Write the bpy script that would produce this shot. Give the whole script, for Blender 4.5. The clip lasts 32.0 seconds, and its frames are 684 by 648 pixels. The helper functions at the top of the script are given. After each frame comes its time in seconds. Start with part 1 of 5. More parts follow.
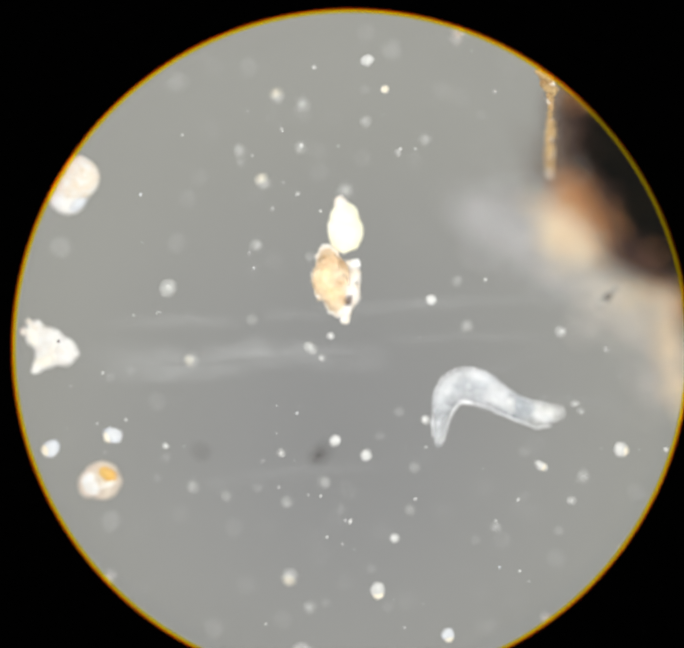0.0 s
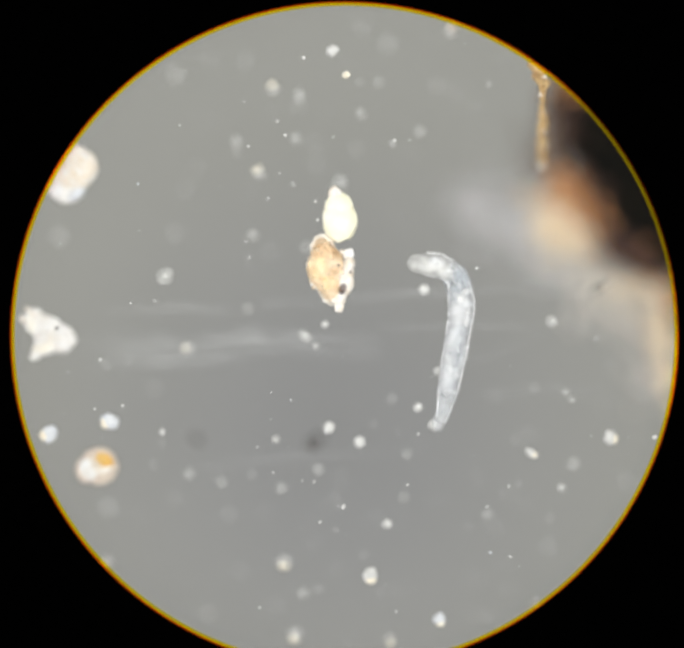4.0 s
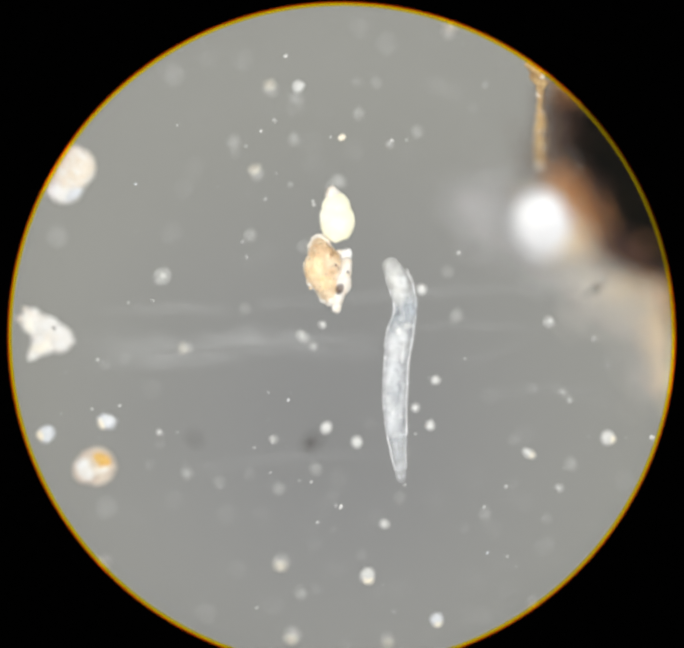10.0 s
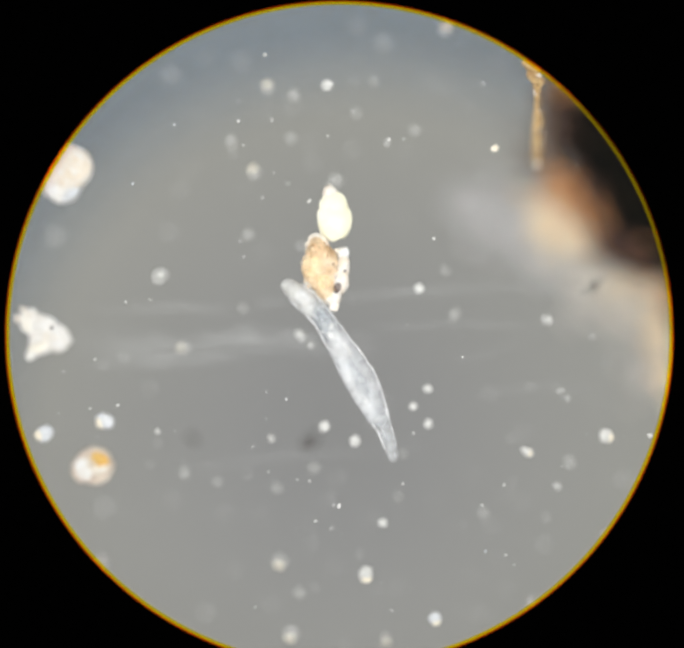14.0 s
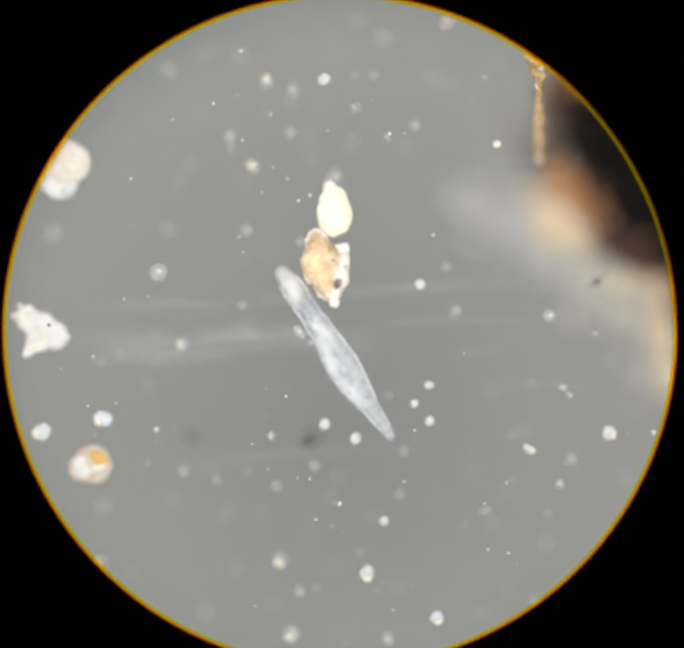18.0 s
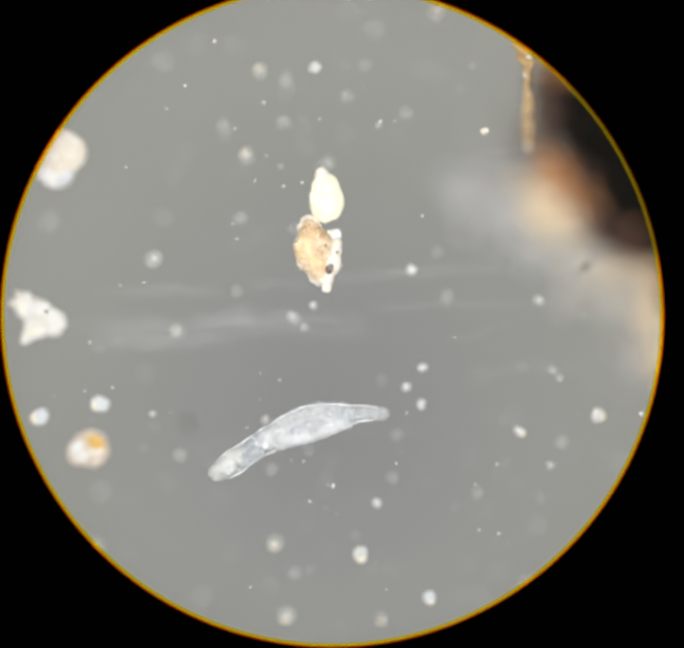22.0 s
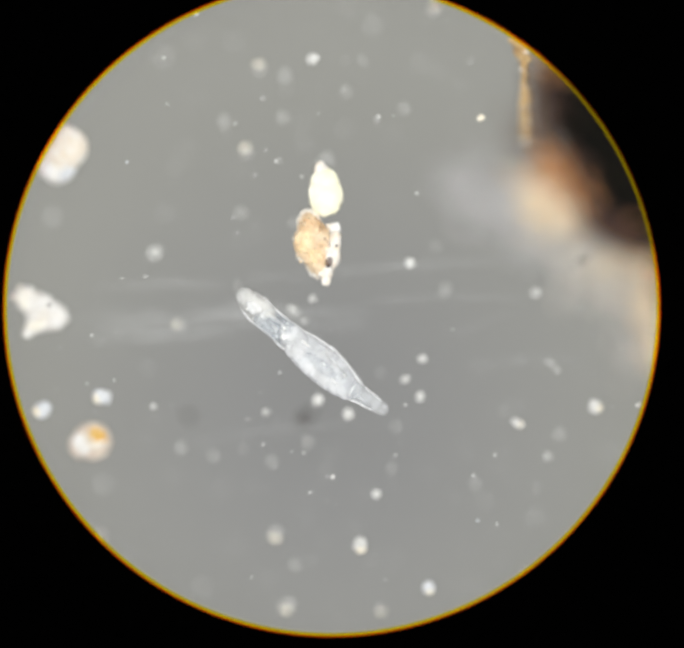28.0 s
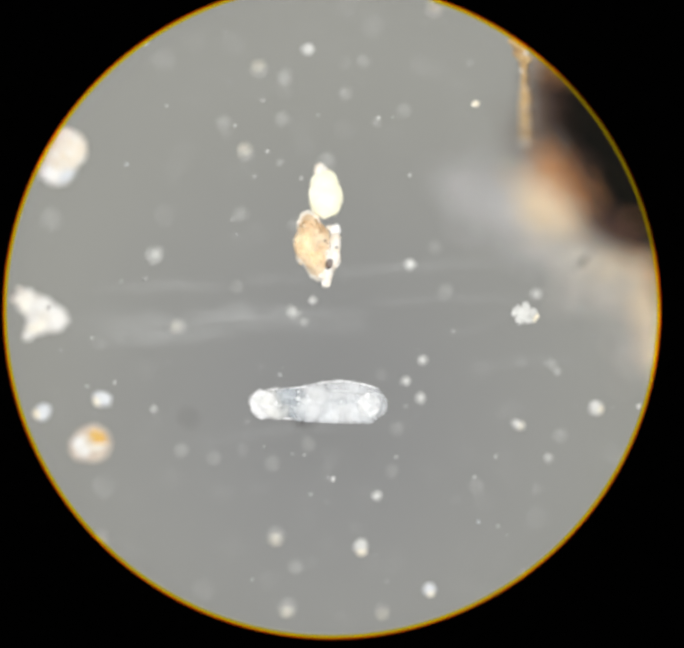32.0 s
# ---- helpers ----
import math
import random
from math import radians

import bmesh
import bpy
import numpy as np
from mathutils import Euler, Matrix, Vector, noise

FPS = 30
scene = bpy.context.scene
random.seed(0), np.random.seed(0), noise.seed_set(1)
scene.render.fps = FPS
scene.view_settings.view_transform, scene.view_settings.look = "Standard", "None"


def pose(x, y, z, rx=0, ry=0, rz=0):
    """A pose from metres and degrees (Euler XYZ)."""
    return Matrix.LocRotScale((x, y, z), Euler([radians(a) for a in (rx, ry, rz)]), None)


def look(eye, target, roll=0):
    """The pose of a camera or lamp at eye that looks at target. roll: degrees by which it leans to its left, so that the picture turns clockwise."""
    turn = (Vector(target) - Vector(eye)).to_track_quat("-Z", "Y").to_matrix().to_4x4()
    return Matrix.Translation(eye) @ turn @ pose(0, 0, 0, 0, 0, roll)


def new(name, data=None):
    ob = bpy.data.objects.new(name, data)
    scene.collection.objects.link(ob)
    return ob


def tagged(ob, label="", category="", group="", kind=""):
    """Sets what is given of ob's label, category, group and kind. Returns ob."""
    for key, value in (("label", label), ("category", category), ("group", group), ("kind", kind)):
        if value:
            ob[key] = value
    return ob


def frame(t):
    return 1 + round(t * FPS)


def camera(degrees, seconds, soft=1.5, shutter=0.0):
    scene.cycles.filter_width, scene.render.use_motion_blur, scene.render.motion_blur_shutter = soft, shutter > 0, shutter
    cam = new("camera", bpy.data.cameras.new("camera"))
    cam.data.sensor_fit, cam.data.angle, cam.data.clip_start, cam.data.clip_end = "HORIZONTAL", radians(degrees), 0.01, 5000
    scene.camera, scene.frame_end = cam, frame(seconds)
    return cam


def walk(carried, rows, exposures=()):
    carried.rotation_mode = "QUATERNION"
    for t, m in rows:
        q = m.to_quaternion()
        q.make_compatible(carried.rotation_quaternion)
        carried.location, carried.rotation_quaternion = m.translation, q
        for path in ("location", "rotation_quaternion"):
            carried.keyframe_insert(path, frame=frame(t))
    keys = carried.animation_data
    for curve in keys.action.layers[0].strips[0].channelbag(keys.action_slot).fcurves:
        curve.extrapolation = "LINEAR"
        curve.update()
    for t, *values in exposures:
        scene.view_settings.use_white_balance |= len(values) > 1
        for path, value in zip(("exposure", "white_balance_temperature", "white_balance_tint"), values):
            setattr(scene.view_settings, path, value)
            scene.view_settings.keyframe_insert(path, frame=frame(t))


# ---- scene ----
# A drop of pond water under a microscope, as the eyepiece shows it, drawn large: 1 m here is about half a millimetre in the water.
MM = 0.01
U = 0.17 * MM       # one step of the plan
D = 320 * MM          # from the eye to the plane in focus, z = 0
GLASS = -4.0 * MM    # top of the cover glass
UNDER = -7.5 * MM    # its underside
FLOOR = -150 * MM     # the lit field lens below


def P(x, y, z=0.0):
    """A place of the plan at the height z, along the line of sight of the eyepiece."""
    k = (D - z) / D
    return Vector(((x - 784) * U * k, (742.5 - y) * U * k, z))


# ---- camera ----
cam = camera(math.degrees(2 * math.atan(784 * U / D)), 32.0, soft=3.7)
cam.data.dof.use_dof = True
cam.data.dof.focus_distance = 325.5 * MM
cam.data.dof.aperture_fstop = 0.072
walk(cam, [
    (0, pose(0.00000, 0.00000, 3.20000, 0, 0, 0.000)),
    (0.5, pose(-0.00188, 0.00205, 3.19272, 0, 0, 0.144)),
    (1, pose(0.00556, -0.02743, 3.18852, 0, 0, 0.222)),
    (1.5, pose(0.01012, -0.04725, 3.27325, 0, 0, 0.150)),
    (2, pose(0.01481, -0.05669, 3.26833, 0, 0, 0.262)),
    (2.5, pose(0.01839, -0.05312, 3.24966, 0, 0, 0.243)),
    (3, pose(0.02087, -0.05125, 3.25000, 0, 0, 0.271)),
    (3.5, pose(0.02244, -0.04708, 3.24846, 0, 0, 0.248)),
    (5.5, pose(0.02737, -0.04607, 3.25122, 0, 0, 0.297)),
    (6, pose(0.02833, -0.04624, 3.24629, 0, 0, 0.258)),
    (6.5, pose(0.03145, -0.04772, 3.25162, 0, 0, 0.274)),
    (7, pose(0.03098, -0.04907, 3.25055, 0, 0, 0.292)),
    (7.5, pose(0.03258, -0.04798, 3.25231, 0, 0, 0.264)),
    (8, pose(0.03225, -0.04532, 3.25057, 0, 0, 0.319)),
    (8.5, pose(0.03160, -0.04255, 3.25154, 0, 0, 0.314)),
    (9, pose(0.03154, -0.04523, 3.25223, 0, 0, 0.246)),
    (9.5, pose(0.03358, -0.04596, 3.24951, 0, 0, 0.285)),
    (10, pose(0.03462, -0.04596, 3.24911, 0, 0, 0.279)),
    (10.5, pose(0.03500, -0.04703, 3.25180, 0, 0, 0.256)),
    (11, pose(0.03532, -0.04391, 3.25150, 0, 0, 0.195)),
    (11.5, pose(0.03466, -0.04789, 3.24959, 0, 0, 0.215)),
    (12, pose(0.03539, -0.04576, 3.24980, 0, 0, 0.169)),
    (12.5, pose(0.03939, -0.04922, 3.24513, 0, 0, 0.191)),
    (13, pose(0.04129, -0.05239, 3.24912, 0, 0, 0.185)),
    (13.5, pose(0.04400, -0.05246, 3.24825, 0, 0, 0.181)),
    (14, pose(0.04410, -0.05035, 3.24870, 0, 0, 0.127)),
    (14.5, pose(0.04298, -0.04646, 3.24709, 0, 0, 0.195)),
    (16.5, pose(0.04056, -0.08223, 3.27295, 0, 0, 0.117)),
    (17, pose(0.04410, -0.07725, 3.19980, 0, 0, 0.082)),
    (17.5, pose(0.04366, -0.06913, 3.21541, 0, 0, -0.029)),
    (18, pose(0.04268, -0.06498, 3.21551, 0, 0, 0.011)),
    (18.5, pose(0.04270, -0.05931, 3.21382, 0, 0, -0.006)),
    (19, pose(0.04668, -0.07706, 3.21774, 0, 0, -0.066)),
    (19.5, pose(0.04965, -0.10162, 3.21965, 0, 0, -0.135)),
    (20, pose(0.04777, -0.12200, 3.24354, 0, 0, -0.159)),
    (20.5, pose(0.04560, -0.12499, 3.30050, 0, 0, -0.223)),
    (21, pose(0.05803, -0.12193, 3.27751, 0, 0, -0.281)),
    (21.5, pose(0.06718, -0.12810, 3.27268, 0, 0, -0.263)),
    (22, pose(0.07272, -0.12600, 3.27034, 0, 0, -0.282)),
    (22.5, pose(0.07017, -0.12649, 3.29925, 0, 0, -0.350)),
    (23, pose(0.07082, -0.12432, 3.27775, 0, 0, -0.279)),
    (23.5, pose(0.07280, -0.12270, 3.25955, 0, 0, -0.310)),
    (24, pose(0.07580, -0.12668, 3.26709, 0, 0, -0.352)),
    (24.5, pose(0.07858, -0.12799, 3.26582, 0, 0, -0.367)),
    (25, pose(0.08220, -0.13281, 3.26415, 0, 0, -0.273)),
    (25.5, pose(0.08109, -0.12894, 3.27672, 0, 0, -0.355)),
    (27.5, pose(0.07503, -0.15894, 3.30529, 0, 0, -0.416)),
    (28, pose(0.07532, -0.15536, 3.30326, 0, 0, -0.425)),
    (28.5, pose(0.07261, -0.14945, 3.30210, 0, 0, -0.458)),
    (29, pose(0.07339, -0.15044, 3.30039, 0, 0, -0.471)),
    (29.5, pose(0.07481, -0.15046, 3.30367, 0, 0, -0.484)),
    (30, pose(0.07508, -0.15328, 3.30378, 0, 0, -0.537)),
    (30.5, pose(0.07708, -0.15367, 3.30061, 0, 0, -0.528)),
    (31, pose(0.07508, -0.15055, 3.29947, 0, 0, -0.558)),
    (31.5, pose(0.07437, -0.14774, 3.29979, 0, 0, -0.529)),
    (32, pose(0.07436, -0.14807, 3.29997, 0, 0, -0.546)),
], ((0, 0.12), (1, 0.0), (2, 0.08), (3, 0.05), (6, 0.04), (9, 0.02), (13, 0.04), (17, -0.01), (19, 0.0), (22, 0.02), (25, 0.02), (28, 0.05), (32, 0.05)))

# ---- light ----
world = bpy.data.worlds.new("world")
world.use_nodes = True
world.node_tree.nodes["Background"].inputs[0].default_value = (0.9, 0.95, 1.0, 1)
world.node_tree.nodes["Background"].inputs[1].default_value = 0.05
scene.world = world


def lamp(name, watts, size, colour, place):
    data = bpy.data.lights.new(name, "AREA")
    data.shape, data.size, data.energy, data.color = "DISK", size, watts, colour
    ob = new(name, data)
    ob.matrix_world = place
    return ob


lamp("microscope_lamp", 170, 160 * MM, (1.0, 0.985, 0.95), look((0.0, 0.0, 360 * MM), (0, 0, 0)))
scene.view_settings.exposure = 0.0


# ---- materials ----
def material(name, colour, second=None, scale=300.0, rough=0.6, bump=0.3, glow=None, spec=0.3, alpha=1.0, patchy=0.0, detail=4.0, low=0.35, high=0.65, grain=4.0):
    """Two colours mixed by a noise in the thing's own space, with a finer relief."""
    m = bpy.data.materials.new(name)
    m.use_nodes = True
    nodes, links = m.node_tree.nodes, m.node_tree.links
    b = nodes["Principled BSDF"]
    b.inputs["Roughness"].default_value = rough
    b.inputs["Specular IOR Level"].default_value = spec
    texture, own = nodes.new("ShaderNodeTexCoord"), nodes.new("ShaderNodeObjectInfo")
    place = nodes.new("ShaderNodeVectorMath")            # each piece has its own stretch of the pattern
    place.operation = "MULTIPLY_ADD"
    place.inputs[1].default_value = (3.7, 9.1, 5.3)
    links.new(own.outputs["Random"], place.inputs[0])
    links.new(texture.outputs["Object"], place.inputs[2])
    coarse = nodes.new("ShaderNodeTexNoise")
    coarse.inputs["Scale"].default_value, coarse.inputs["Detail"].default_value = scale * 0.001 / MM, detail
    links.new(place.outputs["Vector"], coarse.inputs["Vector"])
    ramp = nodes.new("ShaderNodeValToRGB")
    second = second or tuple(0.8 * c for c in colour)
    ramp.color_ramp.elements[0].position, ramp.color_ramp.elements[1].position = low, high
    ramp.color_ramp.elements[0].color, ramp.color_ramp.elements[1].color = (*colour, 1), (*second, 1)
    links.new(coarse.outputs["Fac"], ramp.inputs["Fac"])
    links.new(ramp.outputs["Color"], b.inputs["Base Color"])
    if bump:
        fine = nodes.new("ShaderNodeTexNoise")
        fine.inputs["Scale"].default_value = scale * grain * 0.001 / MM
        links.new(place.outputs["Vector"], fine.inputs["Vector"])
        relief = nodes.new("ShaderNodeBump")
        relief.inputs["Strength"].default_value, relief.inputs["Distance"].default_value = bump, 0.6 * MM
        links.new(fine.outputs["Fac"], relief.inputs["Height"])
        links.new(relief.outputs["Normal"], b.inputs["Normal"])
    b.inputs["Alpha"].default_value = alpha
    if patchy:
        spots = nodes.new("ShaderNodeTexNoise")
        spots.inputs["Scale"].default_value, spots.inputs["Detail"].default_value = scale * 2.3 * 0.001 / MM, 5.0
        share = nodes.new("ShaderNodeMapRange")
        share.inputs["From Min"].default_value, share.inputs["From Max"].default_value = 0.36, 0.66
        share.inputs["To Min"].default_value, share.inputs["To Max"].default_value = alpha - patchy, alpha + patchy
        links.new(place.outputs["Vector"], spots.inputs["Vector"])
        links.new(spots.outputs["Fac"], share.inputs["Value"])
        links.new(share.outputs["Result"], b.inputs["Alpha"])
    if glow:
        links.new(ramp.outputs["Color"], b.inputs["Emission Color"])
        b.inputs["Emission Strength"].default_value = glow
    return m


def clear(name, colour, share, scale=60.0, spread=0.0, stretch=(1, 1, 1)):
    """A thin clear film: share of it is seen, the rest lets light through. spread lets a noise vary the share."""
    m = bpy.data.materials.new(name)
    m.use_nodes = True
    nodes, links = m.node_tree.nodes, m.node_tree.links
    b = nodes["Principled BSDF"]
    b.inputs["Base Color"].default_value = (*colour, 1)
    b.inputs["Roughness"].default_value = 0.5
    b.inputs["Specular IOR Level"].default_value = 0.1
    b.inputs["Alpha"].default_value = share
    if spread:
        place = nodes.new("ShaderNodeTexCoord")
        mapping = nodes.new("ShaderNodeMapping")
        mapping.inputs["Scale"].default_value = stretch
        n = nodes.new("ShaderNodeTexNoise")
        n.inputs["Scale"].default_value, n.inputs["Detail"].default_value = scale * 0.001 / MM, 6.0
        r = nodes.new("ShaderNodeMapRange")
        r.inputs["From Min"].default_value, r.inputs["From Max"].default_value = 0.35, 0.75
        r.inputs["To Min"].default_value, r.inputs["To Max"].default_value = max(0.0, share - spread), share + spread
        links.new(place.outputs["Object"], mapping.inputs["Vector"])
        links.new(mapping.outputs["Vector"], n.inputs["Vector"])
        links.new(n.outputs["Fac"], r.inputs["Value"])
        film = nodes.new("ShaderNodeAttribute")
        film.attribute_name = "thickness"
        times = nodes.new("ShaderNodeMath")
        times.operation = "MULTIPLY"
        links.new(r.outputs["Result"], times.inputs[0])
        links.new(film.outputs["Fac"], times.inputs[1])
        links.new(times.outputs["Value"], b.inputs["Alpha"])
    return m


def field_glass():
    """The lit field: a grey glow with its falloff put into the emission, a little stronger towards the rim and the far
    side, and yellower outwards.
    """
    m = bpy.data.materials.new("lit_field_glass")
    m.use_nodes = True
    nodes, links = m.node_tree.nodes, m.node_tree.links
    b = nodes["Principled BSDF"]
    b.inputs["Base Color"].default_value = (0.03, 0.03, 0.03, 1)
    b.inputs["Roughness"].default_value, b.inputs["Specular IOR Level"].default_value = 0.9, 0.0
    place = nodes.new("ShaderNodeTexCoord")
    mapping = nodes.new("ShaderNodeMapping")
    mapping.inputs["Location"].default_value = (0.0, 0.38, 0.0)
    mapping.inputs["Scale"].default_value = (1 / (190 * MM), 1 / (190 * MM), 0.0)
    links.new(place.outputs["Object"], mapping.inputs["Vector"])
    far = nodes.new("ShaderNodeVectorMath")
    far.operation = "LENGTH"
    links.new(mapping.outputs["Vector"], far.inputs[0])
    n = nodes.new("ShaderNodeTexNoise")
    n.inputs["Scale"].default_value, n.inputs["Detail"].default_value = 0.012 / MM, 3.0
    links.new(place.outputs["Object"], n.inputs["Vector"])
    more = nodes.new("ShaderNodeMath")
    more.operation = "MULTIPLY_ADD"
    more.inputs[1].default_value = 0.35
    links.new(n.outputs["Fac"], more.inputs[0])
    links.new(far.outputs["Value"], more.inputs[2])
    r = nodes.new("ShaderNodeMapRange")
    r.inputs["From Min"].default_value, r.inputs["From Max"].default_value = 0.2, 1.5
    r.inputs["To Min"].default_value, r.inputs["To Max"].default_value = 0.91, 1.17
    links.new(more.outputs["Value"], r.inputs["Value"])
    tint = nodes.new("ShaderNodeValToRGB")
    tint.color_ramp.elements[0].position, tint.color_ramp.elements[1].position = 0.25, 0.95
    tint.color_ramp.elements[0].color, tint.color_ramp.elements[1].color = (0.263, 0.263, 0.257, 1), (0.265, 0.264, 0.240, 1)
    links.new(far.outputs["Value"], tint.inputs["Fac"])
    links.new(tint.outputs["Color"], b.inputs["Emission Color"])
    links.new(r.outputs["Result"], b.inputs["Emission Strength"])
    return m


FIELD = field_glass()
BLACK = material("blackened_metal", (0.0003, 0.0003, 0.0003), (0.0002, 0.0002, 0.0002), 200, 1.0, 0, spec=0.0)


def tinted(name, colour, haze):
    """A see-through colour that is seen by the light behind it, with a little haze of its own."""
    m = bpy.data.materials.new(name)
    m.use_nodes = True
    nodes, links = m.node_tree.nodes, m.node_tree.links
    nodes.remove(nodes["Principled BSDF"])
    clear_part, dull, mix = nodes.new("ShaderNodeBsdfTransparent"), nodes.new("ShaderNodeBsdfDiffuse"), nodes.new("ShaderNodeMixShader")
    clear_part.inputs["Color"].default_value = (*colour, 1)
    place, n, ramp = nodes.new("ShaderNodeTexCoord"), nodes.new("ShaderNodeTexNoise"), nodes.new("ShaderNodeValToRGB")
    n.inputs["Scale"].default_value = 0.05 / MM
    links.new(place.outputs["Object"], n.inputs["Vector"])
    links.new(n.outputs["Fac"], ramp.inputs["Fac"])
    ramp.color_ramp.elements[0].color = (0.85 * colour[0], 0.75 * colour[1], 0.5 * colour[2], 1)
    ramp.color_ramp.elements[1].color = (*colour, 1)
    links.new(ramp.outputs["Color"], dull.inputs["Color"])
    mix.inputs["Fac"].default_value = haze
    links.new(clear_part.outputs[0], mix.inputs[1])
    links.new(dull.outputs[0], mix.inputs[2])
    links.new(mix.outputs[0], nodes["Material Output"].inputs["Surface"])
    return m


# the lens's yellow and orange colour fringe, as rings added round the opening
AMBER_FRINGE = tinted("amber_fringe", (1.0, 0.86, 0.02), 0.075)
ORANGE_FRINGE = tinted("dark_orange_fringe", (1.0, 0.26, 0.01), 0.02)
RING = material("ring_lamp_glass", (1.0, 0.99, 1.0), (0.98, 0.99, 1.0), 50, 0.5, 0, glow=6.0)
COVER = clear("cover_glass", (0.8, 0.85, 0.85), 0.003)
SMEAR = clear("dried_smear", (0.75, 0.77, 0.78), 0.12, 26.0, 0.12, (0.35, 2.2, 1))
BODY = material("rotifer_cuticle", (0.88, 0.91, 0.95), (0.97, 0.98, 1.0), 50, 0.6, 0.15, spec=0.2, alpha=0.40, patchy=0.18, low=0.36, high=0.64, grain=6)
BODY_FOOT = material("clear_foot_skin", (0.84, 0.89, 0.93), (0.94, 0.96, 0.98), 80, 0.6, 0.15, spec=0.2, alpha=0.19, patchy=0.07)
BODY_NECK = material("clear_bluish_neck_skin", (0.66, 0.73, 0.80), (0.80, 0.85, 0.90), 80, 0.6, 0.15, spec=0.2, alpha=0.23, patchy=0.08)
BODY_HEAD = material("milky_head_skin", (0.93, 0.94, 0.93), (0.98, 0.98, 0.95), 90, 0.6, 0.2, spec=0.2, alpha=0.42, patchy=0.16)
CREASE = material("pale_crease", (0.96, 0.97, 0.98), (0.86, 0.89, 0.92), 150, 0.5, 0.3, alpha=0.5, patchy=0.2)
RUSTY_PATCH = material("rust_stain", (0.50, 0.29, 0.13), (0.70, 0.48, 0.27), 300, 0.8, 0, spec=0.0, alpha=0.22, patchy=0.2, detail=8.0)
YELLOW_PATCH = material("yellow_stain", (0.96, 0.76, 0.36), (0.95, 0.86, 0.62), 300, 0.8, 0, spec=0.0, alpha=0.24, patchy=0.2, detail=8.0)
TAUPE_PATCH = material("taupe_stain", (0.58, 0.47, 0.38), (0.72, 0.60, 0.48), 300, 0.8, 0, spec=0.0, alpha=0.20, patchy=0.2, detail=8.0)
RIM_LINE = material("bright_rim_line", (0.98, 0.98, 0.99), (0.90, 0.92, 0.94), 200, 0.4, 0.3, alpha=0.92)
# bluish shade put into see-through colour, in three strengths
BLUE_SHADE = material("blue_shade_film", (0.06, 0.14, 0.24), (0.08, 0.16, 0.26), 20, 0.6, 0, spec=0.0, alpha=0.25)
BLUE_SHADE_THIN = material("thin_blue_shade", (0.06, 0.14, 0.24), (0.08, 0.16, 0.26), 20, 0.6, 0, spec=0.0, alpha=0.13)
BLUE_SHADE_EDGE = material("pale_blue_shade", (0.06, 0.14, 0.24), (0.08, 0.16, 0.26), 20, 0.6, 0, spec=0.0, alpha=0.06)
BODY_WHITE = material("white_rotifer_skin", (0.90, 0.93, 0.98), (0.98, 0.99, 1.0), 90, 0.5, 0.4, spec=0.2, alpha=0.85, patchy=0.12)
GLARE = material("blown_white_skin", (0.93, 0.94, 0.95), (0.96, 0.96, 0.96), 110, 0.5, 0.3)
WHITE_LOBE = material("white_lobe_skin", (0.90, 0.91, 0.93), (0.96, 0.96, 0.97), 160, 0.5, 0.5, alpha=0.72, patchy=0.22)
REAR_LOBE = material("milky_lobe_skin", (0.90, 0.92, 0.94), (0.96, 0.96, 0.97), 160, 0.5, 0.5, alpha=0.5, patchy=0.3)
ORGAN = material("pale_organ", (0.85, 0.87, 0.88), (0.95, 0.95, 0.93), 400, 0.4, 0.3)
GUT = material("bluish_gut", (0.50, 0.56, 0.62), (0.60, 0.65, 0.70), 300, 0.5, 0.2, alpha=0.16, patchy=0.12)
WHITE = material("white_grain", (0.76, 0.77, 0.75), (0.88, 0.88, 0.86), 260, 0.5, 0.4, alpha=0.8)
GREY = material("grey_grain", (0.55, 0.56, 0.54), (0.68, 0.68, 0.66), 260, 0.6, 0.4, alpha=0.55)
SOFT = material("soft_white_grain", (0.76, 0.77, 0.77), (0.86, 0.86, 0.85), 260, 0.6, 0.4, alpha=0.45, patchy=0.15)
FAINT = material("clear_grain", (0.70, 0.72, 0.70), (0.80, 0.80, 0.78), 260, 0.6, 0.4, alpha=0.17)
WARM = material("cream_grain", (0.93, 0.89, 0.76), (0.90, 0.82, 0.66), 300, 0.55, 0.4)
BLUE = material("bluish_white_grain", (0.79, 0.84, 0.91), (0.88, 0.89, 0.90), 130, 0.55, 0.3, alpha=0.85)
CREAM = material("cream_egg", (0.95, 0.93, 0.70), (0.97, 0.95, 0.80), 160, 0.5, 0.35)
TAN = material("orange_brown_detritus", (0.88, 0.74, 0.54), (0.60, 0.40, 0.22), 230, 0.7, 0.8, low=0.34, high=0.68, grain=6, detail=9.0)
PALE = material("pale_detritus", (0.92, 0.90, 0.86), (0.86, 0.76, 0.62), 330, 0.6, 0.8)
ORANGE = material("orange_yolk", (0.92, 0.50, 0.08), (0.90, 0.62, 0.22), 200, 0.5, 0.3, alpha=0.85)
ROSE = material("rosy_cream_shell", (0.86, 0.76, 0.63), (0.74, 0.62, 0.52), 150, 0.55, 0.4, alpha=0.85)
